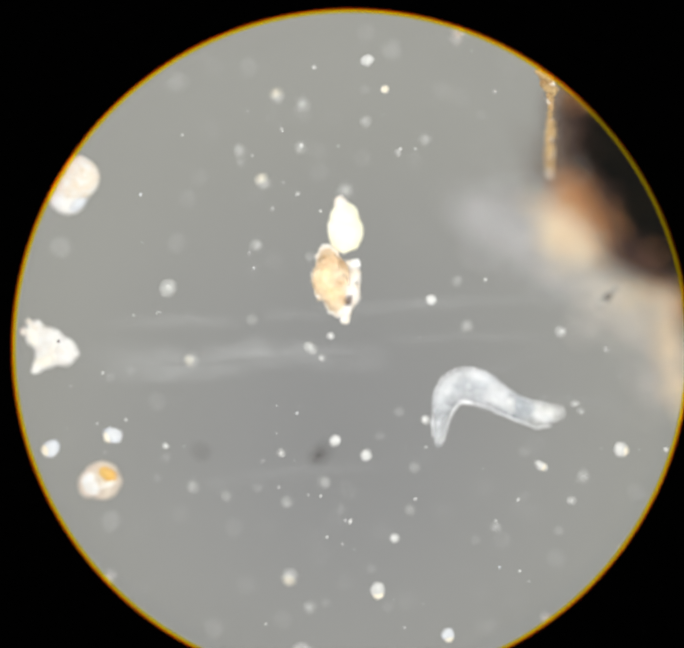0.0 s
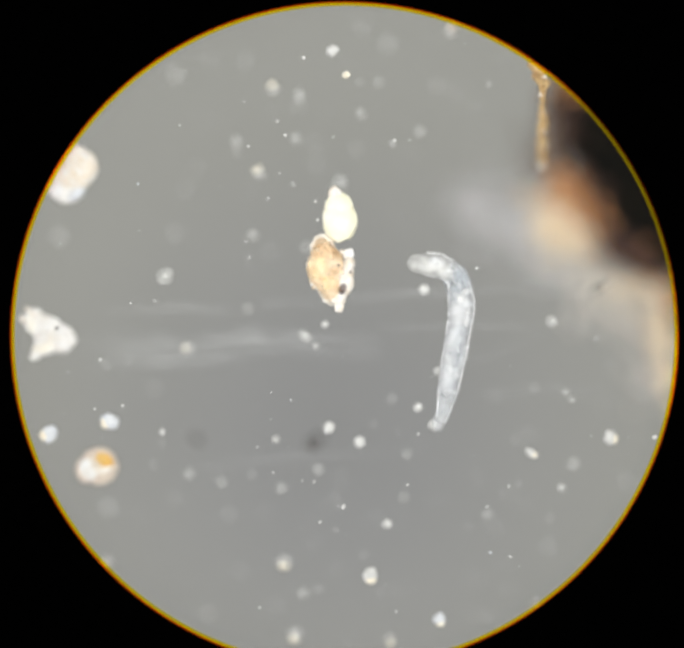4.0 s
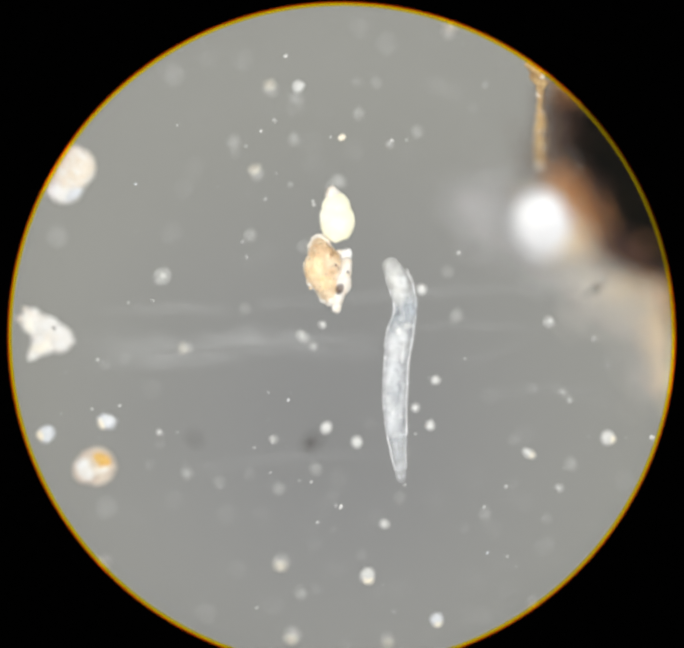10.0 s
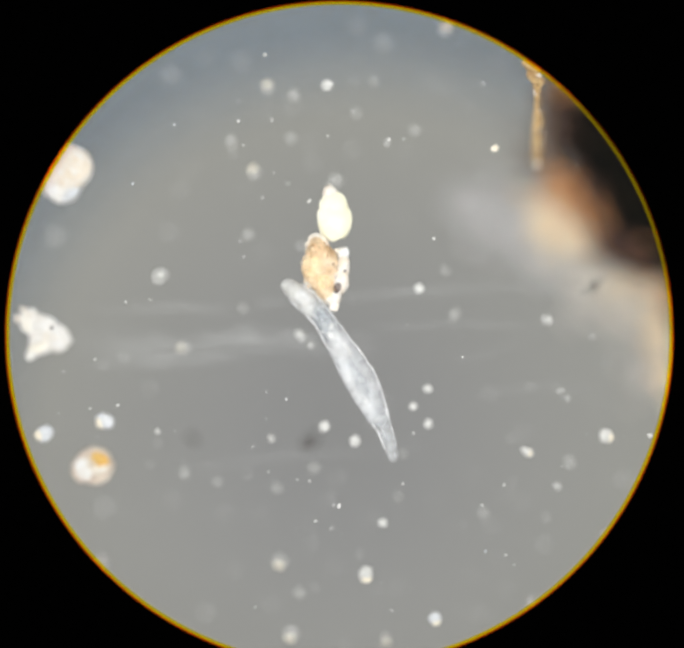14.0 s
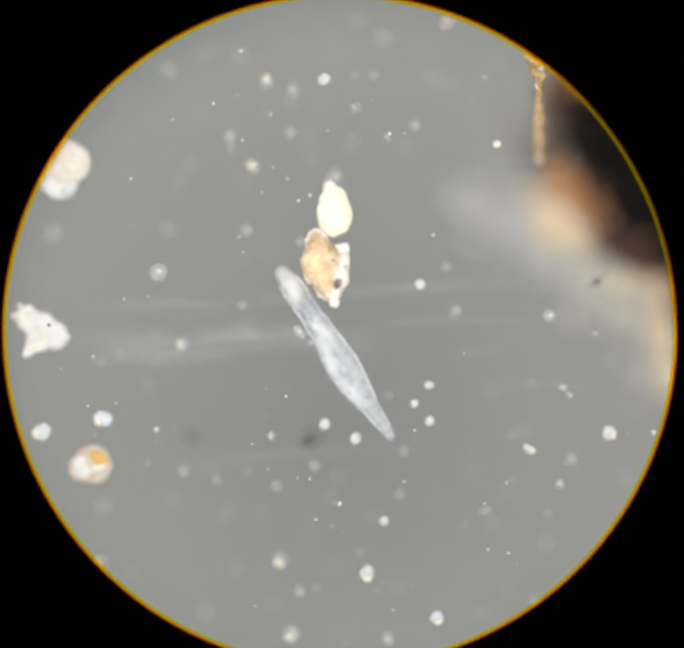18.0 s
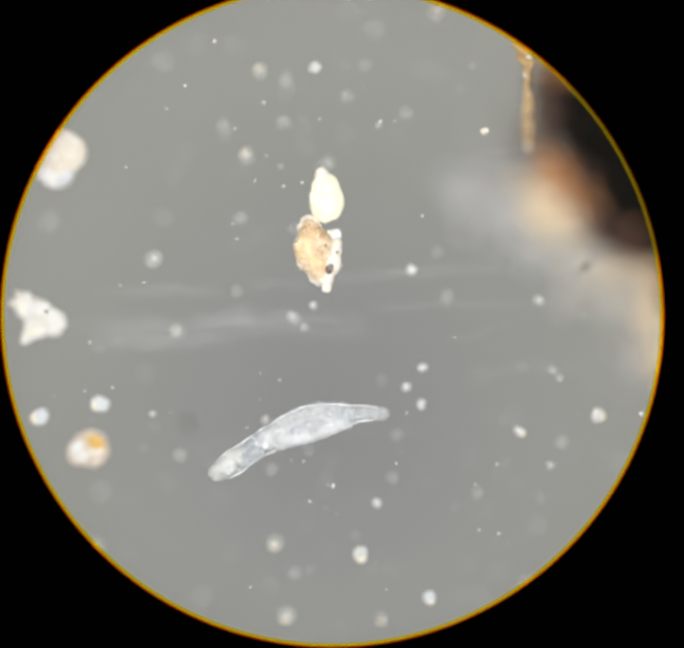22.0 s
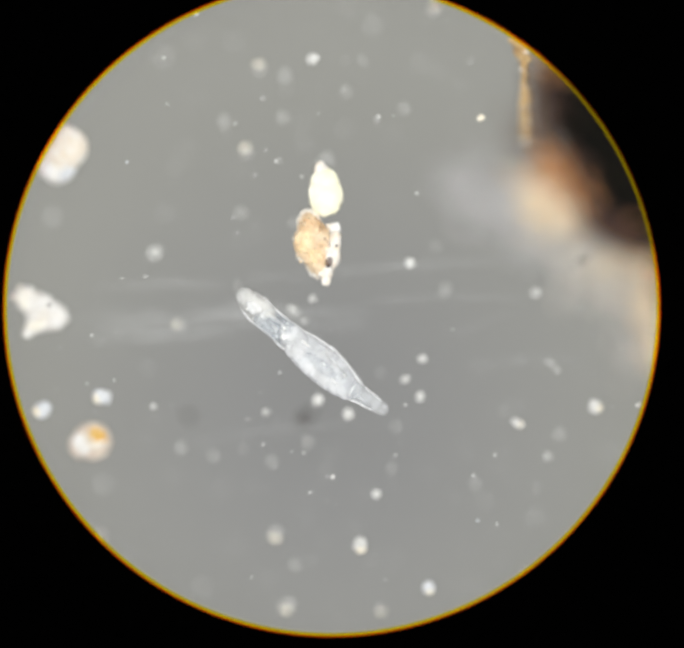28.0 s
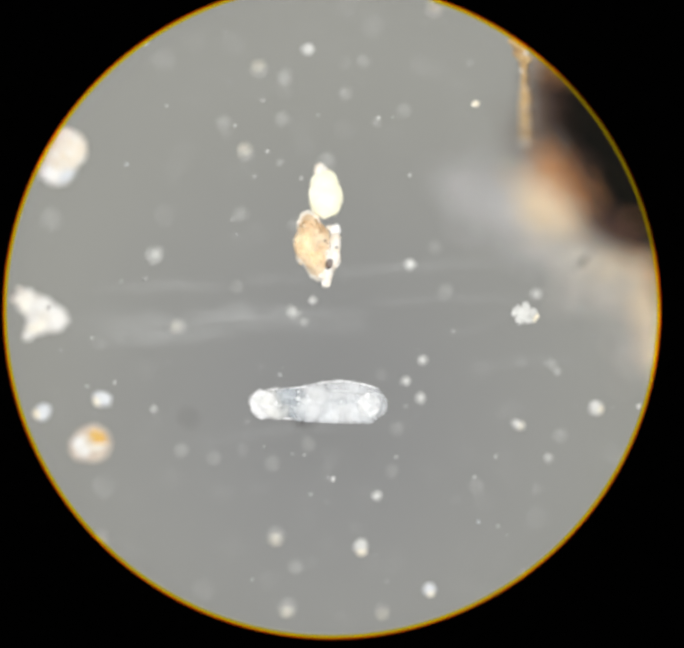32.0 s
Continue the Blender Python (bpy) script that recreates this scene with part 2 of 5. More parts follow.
SNOW = material("white_detritus", (0.92, 0.93, 0.93), (0.84, 0.81, 0.76), 240, 0.6, 0.6, detail=6.0)
FLAKE_EDGE = material("cream_flake_edge", (0.95, 0.90, 0.78), (0.93, 0.93, 0.90), 200, 0.6, 0.5)
DARK = material("black_detritus", (0.004, 0.004, 0.003), (0.009, 0.007, 0.004), 60, 0.95, 0.4, spec=0.0)
BROWN = material("rusty_lens_fringe", (0.48, 0.22, 0.085), (0.56, 0.29, 0.13), 90, 0.9, 0.6, spec=0.1)
MAROON = material("purple_brown_detritus", (0.075, 0.045, 0.038), (0.10, 0.06, 0.045), 90, 0.9, 0.6, spec=0.0)
FLESH = material("cream_detritus", (0.91, 0.79, 0.60), (0.86, 0.71, 0.50), 90, 0.8, 0.6, spec=0.1)
HAZE = material("whitish_jelly", (0.80, 0.80, 0.80), (0.72, 0.72, 0.73), 60, 0.7, 0.4, spec=0.1)
JELLY = material("dense_whitish_jelly", (0.82, 0.78, 0.70), (0.74, 0.71, 0.65), 60, 0.7, 0.4, spec=0.1)
FILM = material("thin_brown_film", (0.17, 0.13, 0.11), (0.22, 0.17, 0.13), 90, 0.8, 0.4, spec=0.1)
MUD = material("dark_speck", (0.16, 0.14, 0.13), (0.09, 0.085, 0.08), 300, 0.9, 0.4, alpha=0.5)
SPOT = material("purple_grey_spot", (0.20, 0.15, 0.16), (0.13, 0.10, 0.11), 300, 0.9, 0.4, alpha=0.6)
SLIME = material("amber_slime", (0.66, 0.50, 0.32), (0.50, 0.35, 0.20), 200, 0.6, 0.5, alpha=0.32, patchy=0.2)
GOLD = material("amber_strand", (0.82, 0.60, 0.30), (0.52, 0.32, 0.14), 420, 0.5, 0.9, alpha=0.85)


# ---- mesh helpers ----
def lump(bm, at, radii, turn=0.0, rough=0.12, waves=2.2, level=3, seed=0.0, square=2.0):
    """An uneven rounded body added to bm. square above 2 makes it blunter."""
    made = bmesh.ops.create_icosphere(bm, subdivisions=level, radius=1.0)["verts"]
    spin = Matrix.Rotation(radians(turn), 3, "Z")
    for v in made:
        c = v.co.normalized()
        if square != 2.0:
            n = (abs(c.x) ** square + abs(c.y) ** square + abs(c.z) ** square) ** (-1.0 / square)
            c = c * n
        c = c * (1 + rough * noise.noise(c * waves + Vector((seed, seed * 1.7, -seed))) + 0.4 * rough * noise.noise(c * waves * 3 + Vector((seed, 3, seed))))
        v.co = Vector(at) + spin @ Vector((c.x * radii[0], c.y * radii[1], c.z * radii[2]))
    return made


def mesh_of(name, bm, mat):
    data = bpy.data.meshes.new(name)
    bm.to_mesh(data)
    bm.free()
    for p in data.polygons:
        p.use_smooth = True
    data.materials.append(mat)
    return data


def part(name, bm, mat, parent=None, label=""):
    """Links bm as one mesh object, under parent if there is one."""
    ob = new(name, mesh_of(name, bm, mat))
    if parent:
        ob.parent = parent
    if label:
        ob["label"] = label
    return ob


def annulus(bm, profile, steps=256, centre=(0, 0)):
    """A turned ring about the z axis from a closed profile of (radius, z)."""
    rings = []
    for i in range(steps):
        a = 2 * math.pi * i / steps
        rings.append([bm.verts.new((centre[0] + r * math.cos(a), centre[1] + r * math.sin(a), z)) for r, z in profile])
    n = len(profile)
    for i in range(steps):
        p, q = rings[i], rings[(i + 1) % steps]
        for k in range(n):
            bm.faces.new((p[k], q[k], q[(k + 1) % n], p[(k + 1) % n]))
    bmesh.ops.recalc_face_normals(bm, faces=bm.faces)


# ---- the eyepiece and the slide ----
HUB = P(804, 797)
R = 769 * U


def build_setting():
    def turned(name, mat, profile, parent=None, label="", steps=256, centre=HUB):
        bm = bmesh.new()
        annulus(bm, [(r * MM, z * MM) for r, z in profile], steps, centre)
        return part(name, bm, mat, parent, label)

    r = R / MM
    plate = turned("field_diaphragm", BLACK, [(r + 1.45, 0.9), (r + 170, 0.9), (r + 170, 0.1), (r + 1.45, 0.1)])
    tagged(plate, "matt black metal diaphragm with a round opening", "diaphragm", kind="structure")
    # two tinted rings added for the colour fringe at the opening's edge
    turned("inner_fringe", AMBER_FRINGE, [(r - 0.25, 0.1), (r + 0.95, 0.5), (r + 0.95, 0.0), (r - 0.25, 0.0)], plate, "amber ring added for the lens's inner colour fringe").visible_shadow = False
    turned("outer_fringe", ORANGE_FRINGE, [(r + 0.96, 0.5), (r + 1.44, 0.8), (r + 1.44, 0.0), (r + 0.96, 0.0)], plate, "dark orange ring added for the lens's outer colour fringe")
    glass = turned("cover_glass", COVER, [(0.2, GLASS / MM), (r + 100, GLASS / MM), (r + 100, UNDER / MM), (0.2, UNDER / MM)])
    tagged(glass, "clear thin cover glass over the water", "glass", kind="structure")
    glass.visible_shadow = False
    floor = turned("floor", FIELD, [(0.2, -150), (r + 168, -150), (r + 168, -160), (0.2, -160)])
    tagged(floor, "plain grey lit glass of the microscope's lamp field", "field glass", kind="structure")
    wall = turned("wall", BLACK, [(r + 168, -160), (r + 170, -160), (r + 170, 0.05), (r + 168, 0.05)])
    tagged(wall, "matt black round wall of the tube", "wall", kind="structure")
    # the ring lamp of the dark field, under the diaphragm
    ring = tagged(new("ring_lamp"), "white glowing ring lamp of the dark-field condenser", "lamp")
    ring.location = (HUB.x, HUB.y, 0)
    turned("tube", RING, [(250 + 12 * math.cos(k * math.pi / 4), -30 + 12 * math.sin(k * math.pi / 4)) for k in range(8)], ring, "white glowing glass tube", 96, (0, 0))
    for k in range(4):
        bm = bmesh.new()
        bmesh.ops.create_cube(bm, size=1.0)
        a = k * math.pi / 2 + 0.5
        bmesh.ops.transform(bm, matrix=pose(250 * MM * math.cos(a), 250 * MM * math.sin(a), -9.3 * MM, 0, 0, math.degrees(a)) @ Matrix.Diagonal((6 * MM, 6 * MM, 18.5 * MM, 1)), verts=bm.verts)
        part("bracket", bm, BLACK, ring)


def smear(points, width, dense, lift):
    """A film of dried matter along the points, on the cover glass, thin at its edges."""
    n, lanes, verts, faces, thick = 48, 13, [], [], []
    for i in range(n + 1):
        f = i / n * (len(points) - 1)
        k = min(int(f), len(points) - 2)
        a, b = Vector(points[k]), Vector(points[k + 1])
        c = a.lerp(b, f - k)
        w = 0.5 * width * (1 + 0.5 * noise.noise(Vector((i * 0.2, c.y * 0.01, 2))))
        for j in range(lanes):
            s = 2 * j / (lanes - 1) - 1
            share = (1 - s * s) ** 1.5 * math.sin(math.pi * i / n) ** 0.6
            share *= 0.55 + 0.9 * max(0.0, 0.5 + noise.noise(Vector((c.x * 0.012, s * 3.0, width))))
            verts.append(P(c.x, c.y + s * w + 7 * noise.noise(Vector((i * 0.3, 0, c.y))), GLASS + (lift + 0.1 * share) * MM))
            thick.append(dense * share)
    for i in range(n):
        for j in range(lanes - 1):
            faces.append((i * lanes + j, (i + 1) * lanes + j, (i + 1) * lanes + j + 1, i * lanes + j + 1))
    data = bpy.data.meshes.new("smear")
    data.from_pydata(verts, [], faces)
    data.attributes.new("thickness", "FLOAT", "POINT").data.foreach_set("value", thick)
    data.materials.append(SMEAR)
    ob = tagged(new("smear", data), "faint pale streak of dried matter on the glass", "smear", "streaks on the glass")
    ob.visible_shadow = False
    return ob


# ---- grains in the water ----
COUNT = [0]
DEPTH = (0.0, -13 * MM, -27 * MM, -52 * MM)     # on the glass, and three layers of water below it


def grain(x, y, r, layer=0, mat=None, long=1.0, turn=0.0, label="", name="grain", rough=0.16):
    """A grain seen at the place x, y of the plan with the seen radius r."""
    COUNT[0] += 1
    seed = COUNT[0] * 1.37
    size = r * U * (1.0, 0.86, 0.80, 0.62)[layer]
    z = DEPTH[layer] if layer else GLASS + 0.8 * size
    k = (D - z) / D
    size *= k
    bm = bmesh.new()
    lump(bm, (0, 0, 0), (size * long, size / long ** 0.5, size * 0.8), turn, rough, 1.6, 3 if r > 9 else 2, seed)
    mat = FAINT if layer == 3 and mat is not MUD else mat or (WHITE, GREY, WHITE, BLUE)[COUNT[0] % 4]
    ob = part(name, bm, FAINT if layer == 2 and mat is not MUD else mat)
    ob.location = P(x, y, z)
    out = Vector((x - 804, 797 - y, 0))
    shift = Vector((math.cos(seed), math.sin(seed), 0))
    if layer > 1 and mat is not MUD:
        bm = bmesh.new()
        lump(bm, 0.12 * size * shift, (size * long * 0.72, size / long ** 0.5 * 0.72, size * 0.6), turn, 0.25, 1.8, 2, seed + 5)
        part("core", bm, GREY if mat is GREY else SOFT, ob)
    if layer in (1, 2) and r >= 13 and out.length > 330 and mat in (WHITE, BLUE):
        # cream outward side stands in for the lens's colour fringe near the rim
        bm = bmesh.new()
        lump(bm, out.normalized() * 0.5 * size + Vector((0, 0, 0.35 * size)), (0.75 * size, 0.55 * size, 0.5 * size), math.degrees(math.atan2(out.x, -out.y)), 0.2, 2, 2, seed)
        part("warm_side", bm, WARM, ob, "cream side for the lens's colour fringe")
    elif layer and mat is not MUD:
        # white lump on top stands in for a glint of light
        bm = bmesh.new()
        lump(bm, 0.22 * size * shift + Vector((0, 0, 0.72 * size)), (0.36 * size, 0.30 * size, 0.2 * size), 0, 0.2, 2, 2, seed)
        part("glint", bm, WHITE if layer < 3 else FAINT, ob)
    words = ("small white grain lying on the cover glass", "pale grain sticking under the cover glass", "soft pale grain hanging in the water", "faint pale grain deep in the water")
    return tagged(ob, label or words[layer], "grain", "grains in the water")


def build_grains():
    g = grain
    # far side
    g(405, 190, 22, 3), g(635, 222, 18, 2, BLUE), g(695, 238, 18, 2, GREY, 1.2, 90), g(690, 262, 15, 3, WHITE), g(645, 297, 5)
    g(550, 347, 16, 2, GREY, 1.15, 90), g(690, 338, 16, 2, GREY), g(603, 417, 18, 2, WHITE), g(455, 405, 12, 3, WHITE), g(480, 293, 10, 3, WHITE)
    g(570, 155, 16, 3), g(405, 557, 15, 3), g(588, 562, 15, 2, GREY), g(385, 660, 23, 1, GREY, 1.12, 40)
    g(363, 717, 4, 0, GREY, 1.4), g(140, 565, 22, 3, GREY), g(578, 733, 11, 2, GREY)
    g(580, 620, 9, 3), g(322, 446, 3), g(682, 444, 4, 1), g(650, 420, 3), g(713, 588, 13, 2, GREY), g(790, 438, 22, 2, GREY), g(775, 448, 10, 2, GREY)
    g(430, 455, 13, 3), g(735, 395, 13, 3), g(880, 205, 11, 2, GREY), g(838, 280, 13, 2, GREY), g(834, 278, 4)
    g(912, 350, 8, 1, GREY, 1.3, -50), g(918, 342, 4, 0, WHITE), g(975, 320, 14, 2, GREY), g(1047, 85, 20, 2, BLUE), g(1012, 210, 14, 3)
    g(1135, 210, 6, 1, GREY), g(840, 75, 16, 3, WHITE), g(900, 115, 20, 3), g(988, 687, 14, 1, WHITE), g(1048, 645, 11, 2, GREY), g(930, 523, 8, 3)
    g(835, 205, 8, 2, GREY), g(950, 372, 10, 3), g(1172, 160, 12, 3), g(490, 150, 12, 3), g(1055, 225, 12, 3)
    # middle
    g(440, 825, 15, 2, WHITE), g(712, 798, 15, 1, GREY, 1.3, -40, rough=0.25), g(706, 794, 8, 1, WHITE, 1.3, -30), g(737, 820, 9, 1, GREY), g(288, 962, 3)
    g(258, 998, 22, 1, BLUE, 1.15, -25), g(117, 1028, 22, 1, BLUE, 1.1, 60), g(380, 1022, 7, 1, WHITE), g(382, 1048, 6, 2)
    g(255, 1195, 20, 3, WHITE), g(443, 1117, 15, 2, GREY), g(520, 1137, 11, 2, GREY), g(645, 1038, 11, 1, GREY), g(657, 1150, 13, 2, GREY), g(743, 1105, 14, 2, GREY)
    g(768, 1010, 15, 1, WHITE, 1.1, 60), g(665, 1320, 20, 2, WHITE, 1.1), g(710, 1392, 15, 2, GREY), g(645, 1420, 12, 3), g(250, 1325, 20, 2, WHITE)
    g(758, 770, 9, 1, WHITE), g(680, 947, 3), g(735, 1137, 3), g(360, 920, 14, 3), g(252, 865, 7, 2), g(300, 850, 7, 2), g(160, 1010, 9, 3)
    g(840, 1043, 15, 1, WHITE), g(905, 1233, 12, 1, WHITE), g(866, 1353, 20, 1, WHITE, 1.1, 80), g(1027, 1455, 17, 1, BLUE)
    g(975, 962, 11, 1, WHITE), g(1010, 1003, 12, 1, WHITE, 1.1, 80), g(1240, 1067, 13, 1, WHITE, 1.4, -35, rough=0.22)
    g(1310, 1147, 12, 1, GREY), g(1337, 1090, 15, 2, GREY), g(1423, 1030, 18, 1, WHITE, 1.08, 90), g(1285, 760, 15, 1, GREY), g(1070, 748, 14, 2, GREY, 1.3, 60)
    g(1318, 925, 9, 1, GREY, 1.3), g(1332, 942, 9, 1, GREY, 1.2, -30), g(1306, 914, 6, 2, GREY), g(1460, 1130, 18, 3, GREY)
    # near side
    g(940, 1170, 11, 2, GREY), g(950, 1070, 11, 2, GREY), g(1137, 1207, 11, 2, WHITE), g(1108, 1120, 10, 3), g(1275, 1280, 15, 3, WHITE), g(1225, 1180, 9, 3)
    g(1185, 1160, 9, 3), g(803, 1195, 5, 0, WHITE, 1.3, 70), g(785, 1247, 4, 1), g(735, 1275, 10, 3), g(1145, 1300, 3), g(1425, 1260, 16, 2, WHITE), g(1250, 1415, 13, 2, WHITE)
    g(1527, 1030, 6), g(915, 943, 8, 2), g(1200, 1035, 8, 2, GREY), g(935, 1210, 6, 3), g(690, 1490, 20, 2, BLUE, 1.3), g(912, 1500, 14, 2, WHITE), g(490, 1440, 16, 3, GREY)
    g(560, 1340, 12, 3), g(320, 1345, 10, 3), g(790, 1335, 10, 3), g(1185, 1385, 10, 3), g(1110, 1360, 9, 3), g(1100, 1440, 10, 3), g(500, 1110, 8, 3)
    g(1390, 800, 7, 1, GREY), g(1410, 950, 10, 3), g(1205, 1135, 6, 2), g(870, 1000, 6, 2)
    g(460, 1035, 17, 3, MUD, 1.4, -40, "blurred dark speck deep in the water"), g(735, 1040, 24, 3, MUD, 1.6, 45, "blurred dark speck deep in the water"), g(727, 1045, 12, 2, MUD, 1.8, 50, "blurred dark speck deep in the water")
    g(1393, 680, 12, 2, MUD, 1.1, 45, "small dark square flake beside the clump"), g(1376, 692, 9, 2, GREY, 1.8, 60), g(1410, 666, 9, 2, GREY, 1.8, 40)
    # faint ones
    g(1282, 1217, 7, 2), g(1154, 1238, 11, 3), g(1089, 1238, 6, 2), g(1178, 1317, 8, 3), g(1135, 1443, 12, 3), g(1018, 1177, 9, 3), g(851, 1304, 7, 2), g(934, 1380, 11, 3)
    g(888, 1392, 6, 2), g(976, 1048, 8, 3), g(1227, 1020, 12, 3), g(1420, 852, 9, 3), g(1244, 915, 7, 2), g(1148, 932, 11, 3), g(360, 1097, 6, 2), g(318, 1212, 8, 3)
    g(535, 1210, 12, 3), g(618, 1208, 9, 3), g(590, 1118, 7, 2), g(796, 1123, 11, 3), g(784, 1167, 6, 2), g(728, 1228, 8, 3), g(412, 1178, 12, 3), g(768, 1190, 9, 3)
    g(747, 1383, 7, 2), g(876, 1219, 11, 3), g(814, 1512, 6, 2), g(800, 161, 8, 3), g(830, 361, 12, 3), g(582, 454, 9, 3), g(553, 373, 7, 2), g(628, 599, 11, 3)
    g(1104, 263, 6, 2), g(761, 267, 8, 3), g(730, 345, 12, 3), g(627, 271, 9, 3)
    # bright specks of dust
    for x, y in ((558, 332), (547, 230), (400, 285), (603, 452), (712, 457), (752, 310), (290, 692), (551, 552), (561, 587), (926, 316), (220, 823), (147, 852), (208, 936), (225, 1002), (613, 896), (581, 1022), (684, 1098),
                 (767, 1155), (588, 1390), (726, 1193), (618, 1080), (1062, 816), (950, 990), (1454, 863), (1389, 829), (1162, 1270), (926, 1107), (901, 1398), (1158, 1109), (1108, 1156)):
        grain(784 + 1.015 * (x - 784) + 24, 742.5 + 1.015 * (y - 742.5) + 31, 2.2 + (x * 7 + y) % 3 * 0.4, 0, (WHITE, SOFT)[x % 2], 1.0 + (x + y) % 4 * 0.12, x, "tiny bright speck of dust on the cover glass", "speck")
    # dust that nobody could count
    bm = bmesh.new()
    rnd = random.Random(7)
    for k in range(45):
        a, q = rnd.uniform(0, 2 * math.pi), 740 * rnd.random() ** 0.5
        r = rnd.uniform(0.8, 1.4) * U
        lump(bm, P(804 + q * math.cos(a), 797 + q * math.sin(a), GLASS + r), (r * rnd.uniform(1, 1.6), r, r), rnd.uniform(0, 180), 0.2, 2, 1, k)
    tagged(part("dust", bm, WHITE), "scattered tiny white specks on the cover glass", "dust", kind="stuff")


def build_egg_and_detritus():
    egg = tagged(new("egg"), "bright cream oval egg with a pointed top", "egg")
    egg.location = P(790, 525)
    o = lambda x, y, z=0.0: P(x, y, z) - P(790, 525)
    bm = bmesh.new()
    lump(bm, o(792, 530), (41 * U, 50 * U, 23 * U), 0, 0.10, 2, 4, 1)
    lump(bm, o(790, 499, 0.002), (34 * U, 36 * U, 20 * U), 10, 0.12, 2, 3, 2)
    shell = part("shell", bm, CREAM, egg)
    bm = bmesh.new()
    lump(bm, o(781, 468, 0.004), (17 * U, 20 * U, 13 * U), 10, 0.18, 2, 3, 3)
    part("cap", bm, PALE, egg, "white pointed cap")
    bm = bmesh.new()
    lump(bm, o(762, 488), (6 * U, 6 * U, 5 * U), 0, 0.2, 2, 2, 4)
    part("bead", bm, WHITE, shell)
    det = tagged(new("detritus_flake"), "grainy orange-brown detritus flake with white edges", "detritus")
    det.location = P(770, 650)
    o = lambda x, y, z=0.0: P(x, y, z) - P(770, 650)
    bm = bmesh.new()
    for x, y, a, b, t in ((761, 640, 42, 54, 8), (752, 602, 23, 30, 0), (777, 686, 29, 32, 0), (741, 640, 25, 34, 0)):
        lump(bm, o(x, y), (a * U, b * U, 19 * U), t, 0.2, 3.2, 4, x)
    body = part("body", bm, TAN, det)
    bm = bmesh.new()
    for x, y, q, c, t in ((762, 642, 47, 57, 8), (752, 598, 29, 36, 0), (778, 690, 35, 36, 0)):
        lump(bm, o(x, y, -0.02), (q * U, c * U, 14 * U), t, 0.16, 3.2, 4, x)
    part("pale_rim", bm, PALE, det, "whitish frayed rim")
    bm = bmesh.new()
    for x, y, a, b in ((812, 645, 15, 34), (806, 672, 20, 30), (816, 630, 12, 18)):
        lump(bm, o(x, y, 0.004), (a * U, b * U, 17 * U), 0, 0.22, 3, 3, y)
    part("white_flank", bm, PALE, det, "white frayed flank")
    bm = bmesh.new()
    lump(bm, o(813, 606), (13 * U, 12 * U, 9 * U), 10, 0.25, 2.5, 3, 9, 3.5)
    part("knob", bm, SNOW, det, "square white knob")
    bm = bmesh.new()
    lump(bm, o(791, 730), (11 * U, 13 * U, 10 * U), 0, 0.25, 2.5, 3, 5, 3)
    lump(bm, o(788, 708, 0.005), (21 * U, 20 * U, 14 * U), 0, 0.25, 2.5, 3, 6)
    lump(bm, o(775, 712), (12 * U, 9 * U, 9 * U), -40, 0.25, 2.5, 3, 8)
    part("tip", bm, PALE, det, "white blunt tip")
    for x, y, a, b, mat, words in ((757, 604, 27, 21, RUSTY_PATCH, "rust-brown stain"), (744, 640, 24, 26, YELLOW_PATCH, "yellow stain"), (783, 650, 20, 19, TAUPE_PATCH, "greyish brown stain"), (768, 676, 18, 16, YELLOW_PATCH, "yellow stain")):
        bm = bmesh.new()
        lump(bm, o(x, y, 0.028), (a * U, b * U, 5 * U), x, 0.35, 2.6, 3, x)
        part("stain", bm, mat, body, words).visible_shadow = False
    bm = bmesh.new()
    lump(bm, o(799, 688, 0.030), (8 * U, 14 * U, 6 * U), -25, 0.25, 2.5, 3, 7)
    part("dark_spot", bm, SPOT, body, "dark spot")
    for x, y, q in ((817, 649, 3.2), (741, 598, 4), (790, 633, 2.5)):
        bm = bmesh.new()
        lump(bm, o(x, y, 0.032), (q * U, 1.3 * q * U, q * U), 20, 0.2, 2, 2, x)
        part("speck", bm, TAN if q > 3.6 else SPOT, body)
    rnd = random.Random(3)
    for k in range(26):
        a = rnd.uniform(0, 2 * math.pi)
        x, y = 766 + 46 * math.cos(a), 645 + 62 * math.sin(a)
        bm = bmesh.new()
        q = rnd.uniform(2.5, 6)
        lump(bm, o(x, y, rnd.uniform(-0.01, 0.02)), (q * U, q * U * rnd.uniform(0.8, 1.5), q * U), rnd.uniform(0, 180), 0.2, 2, 2, k)
        part("crumb", bm, PALE if k % 3 else TAN, body)


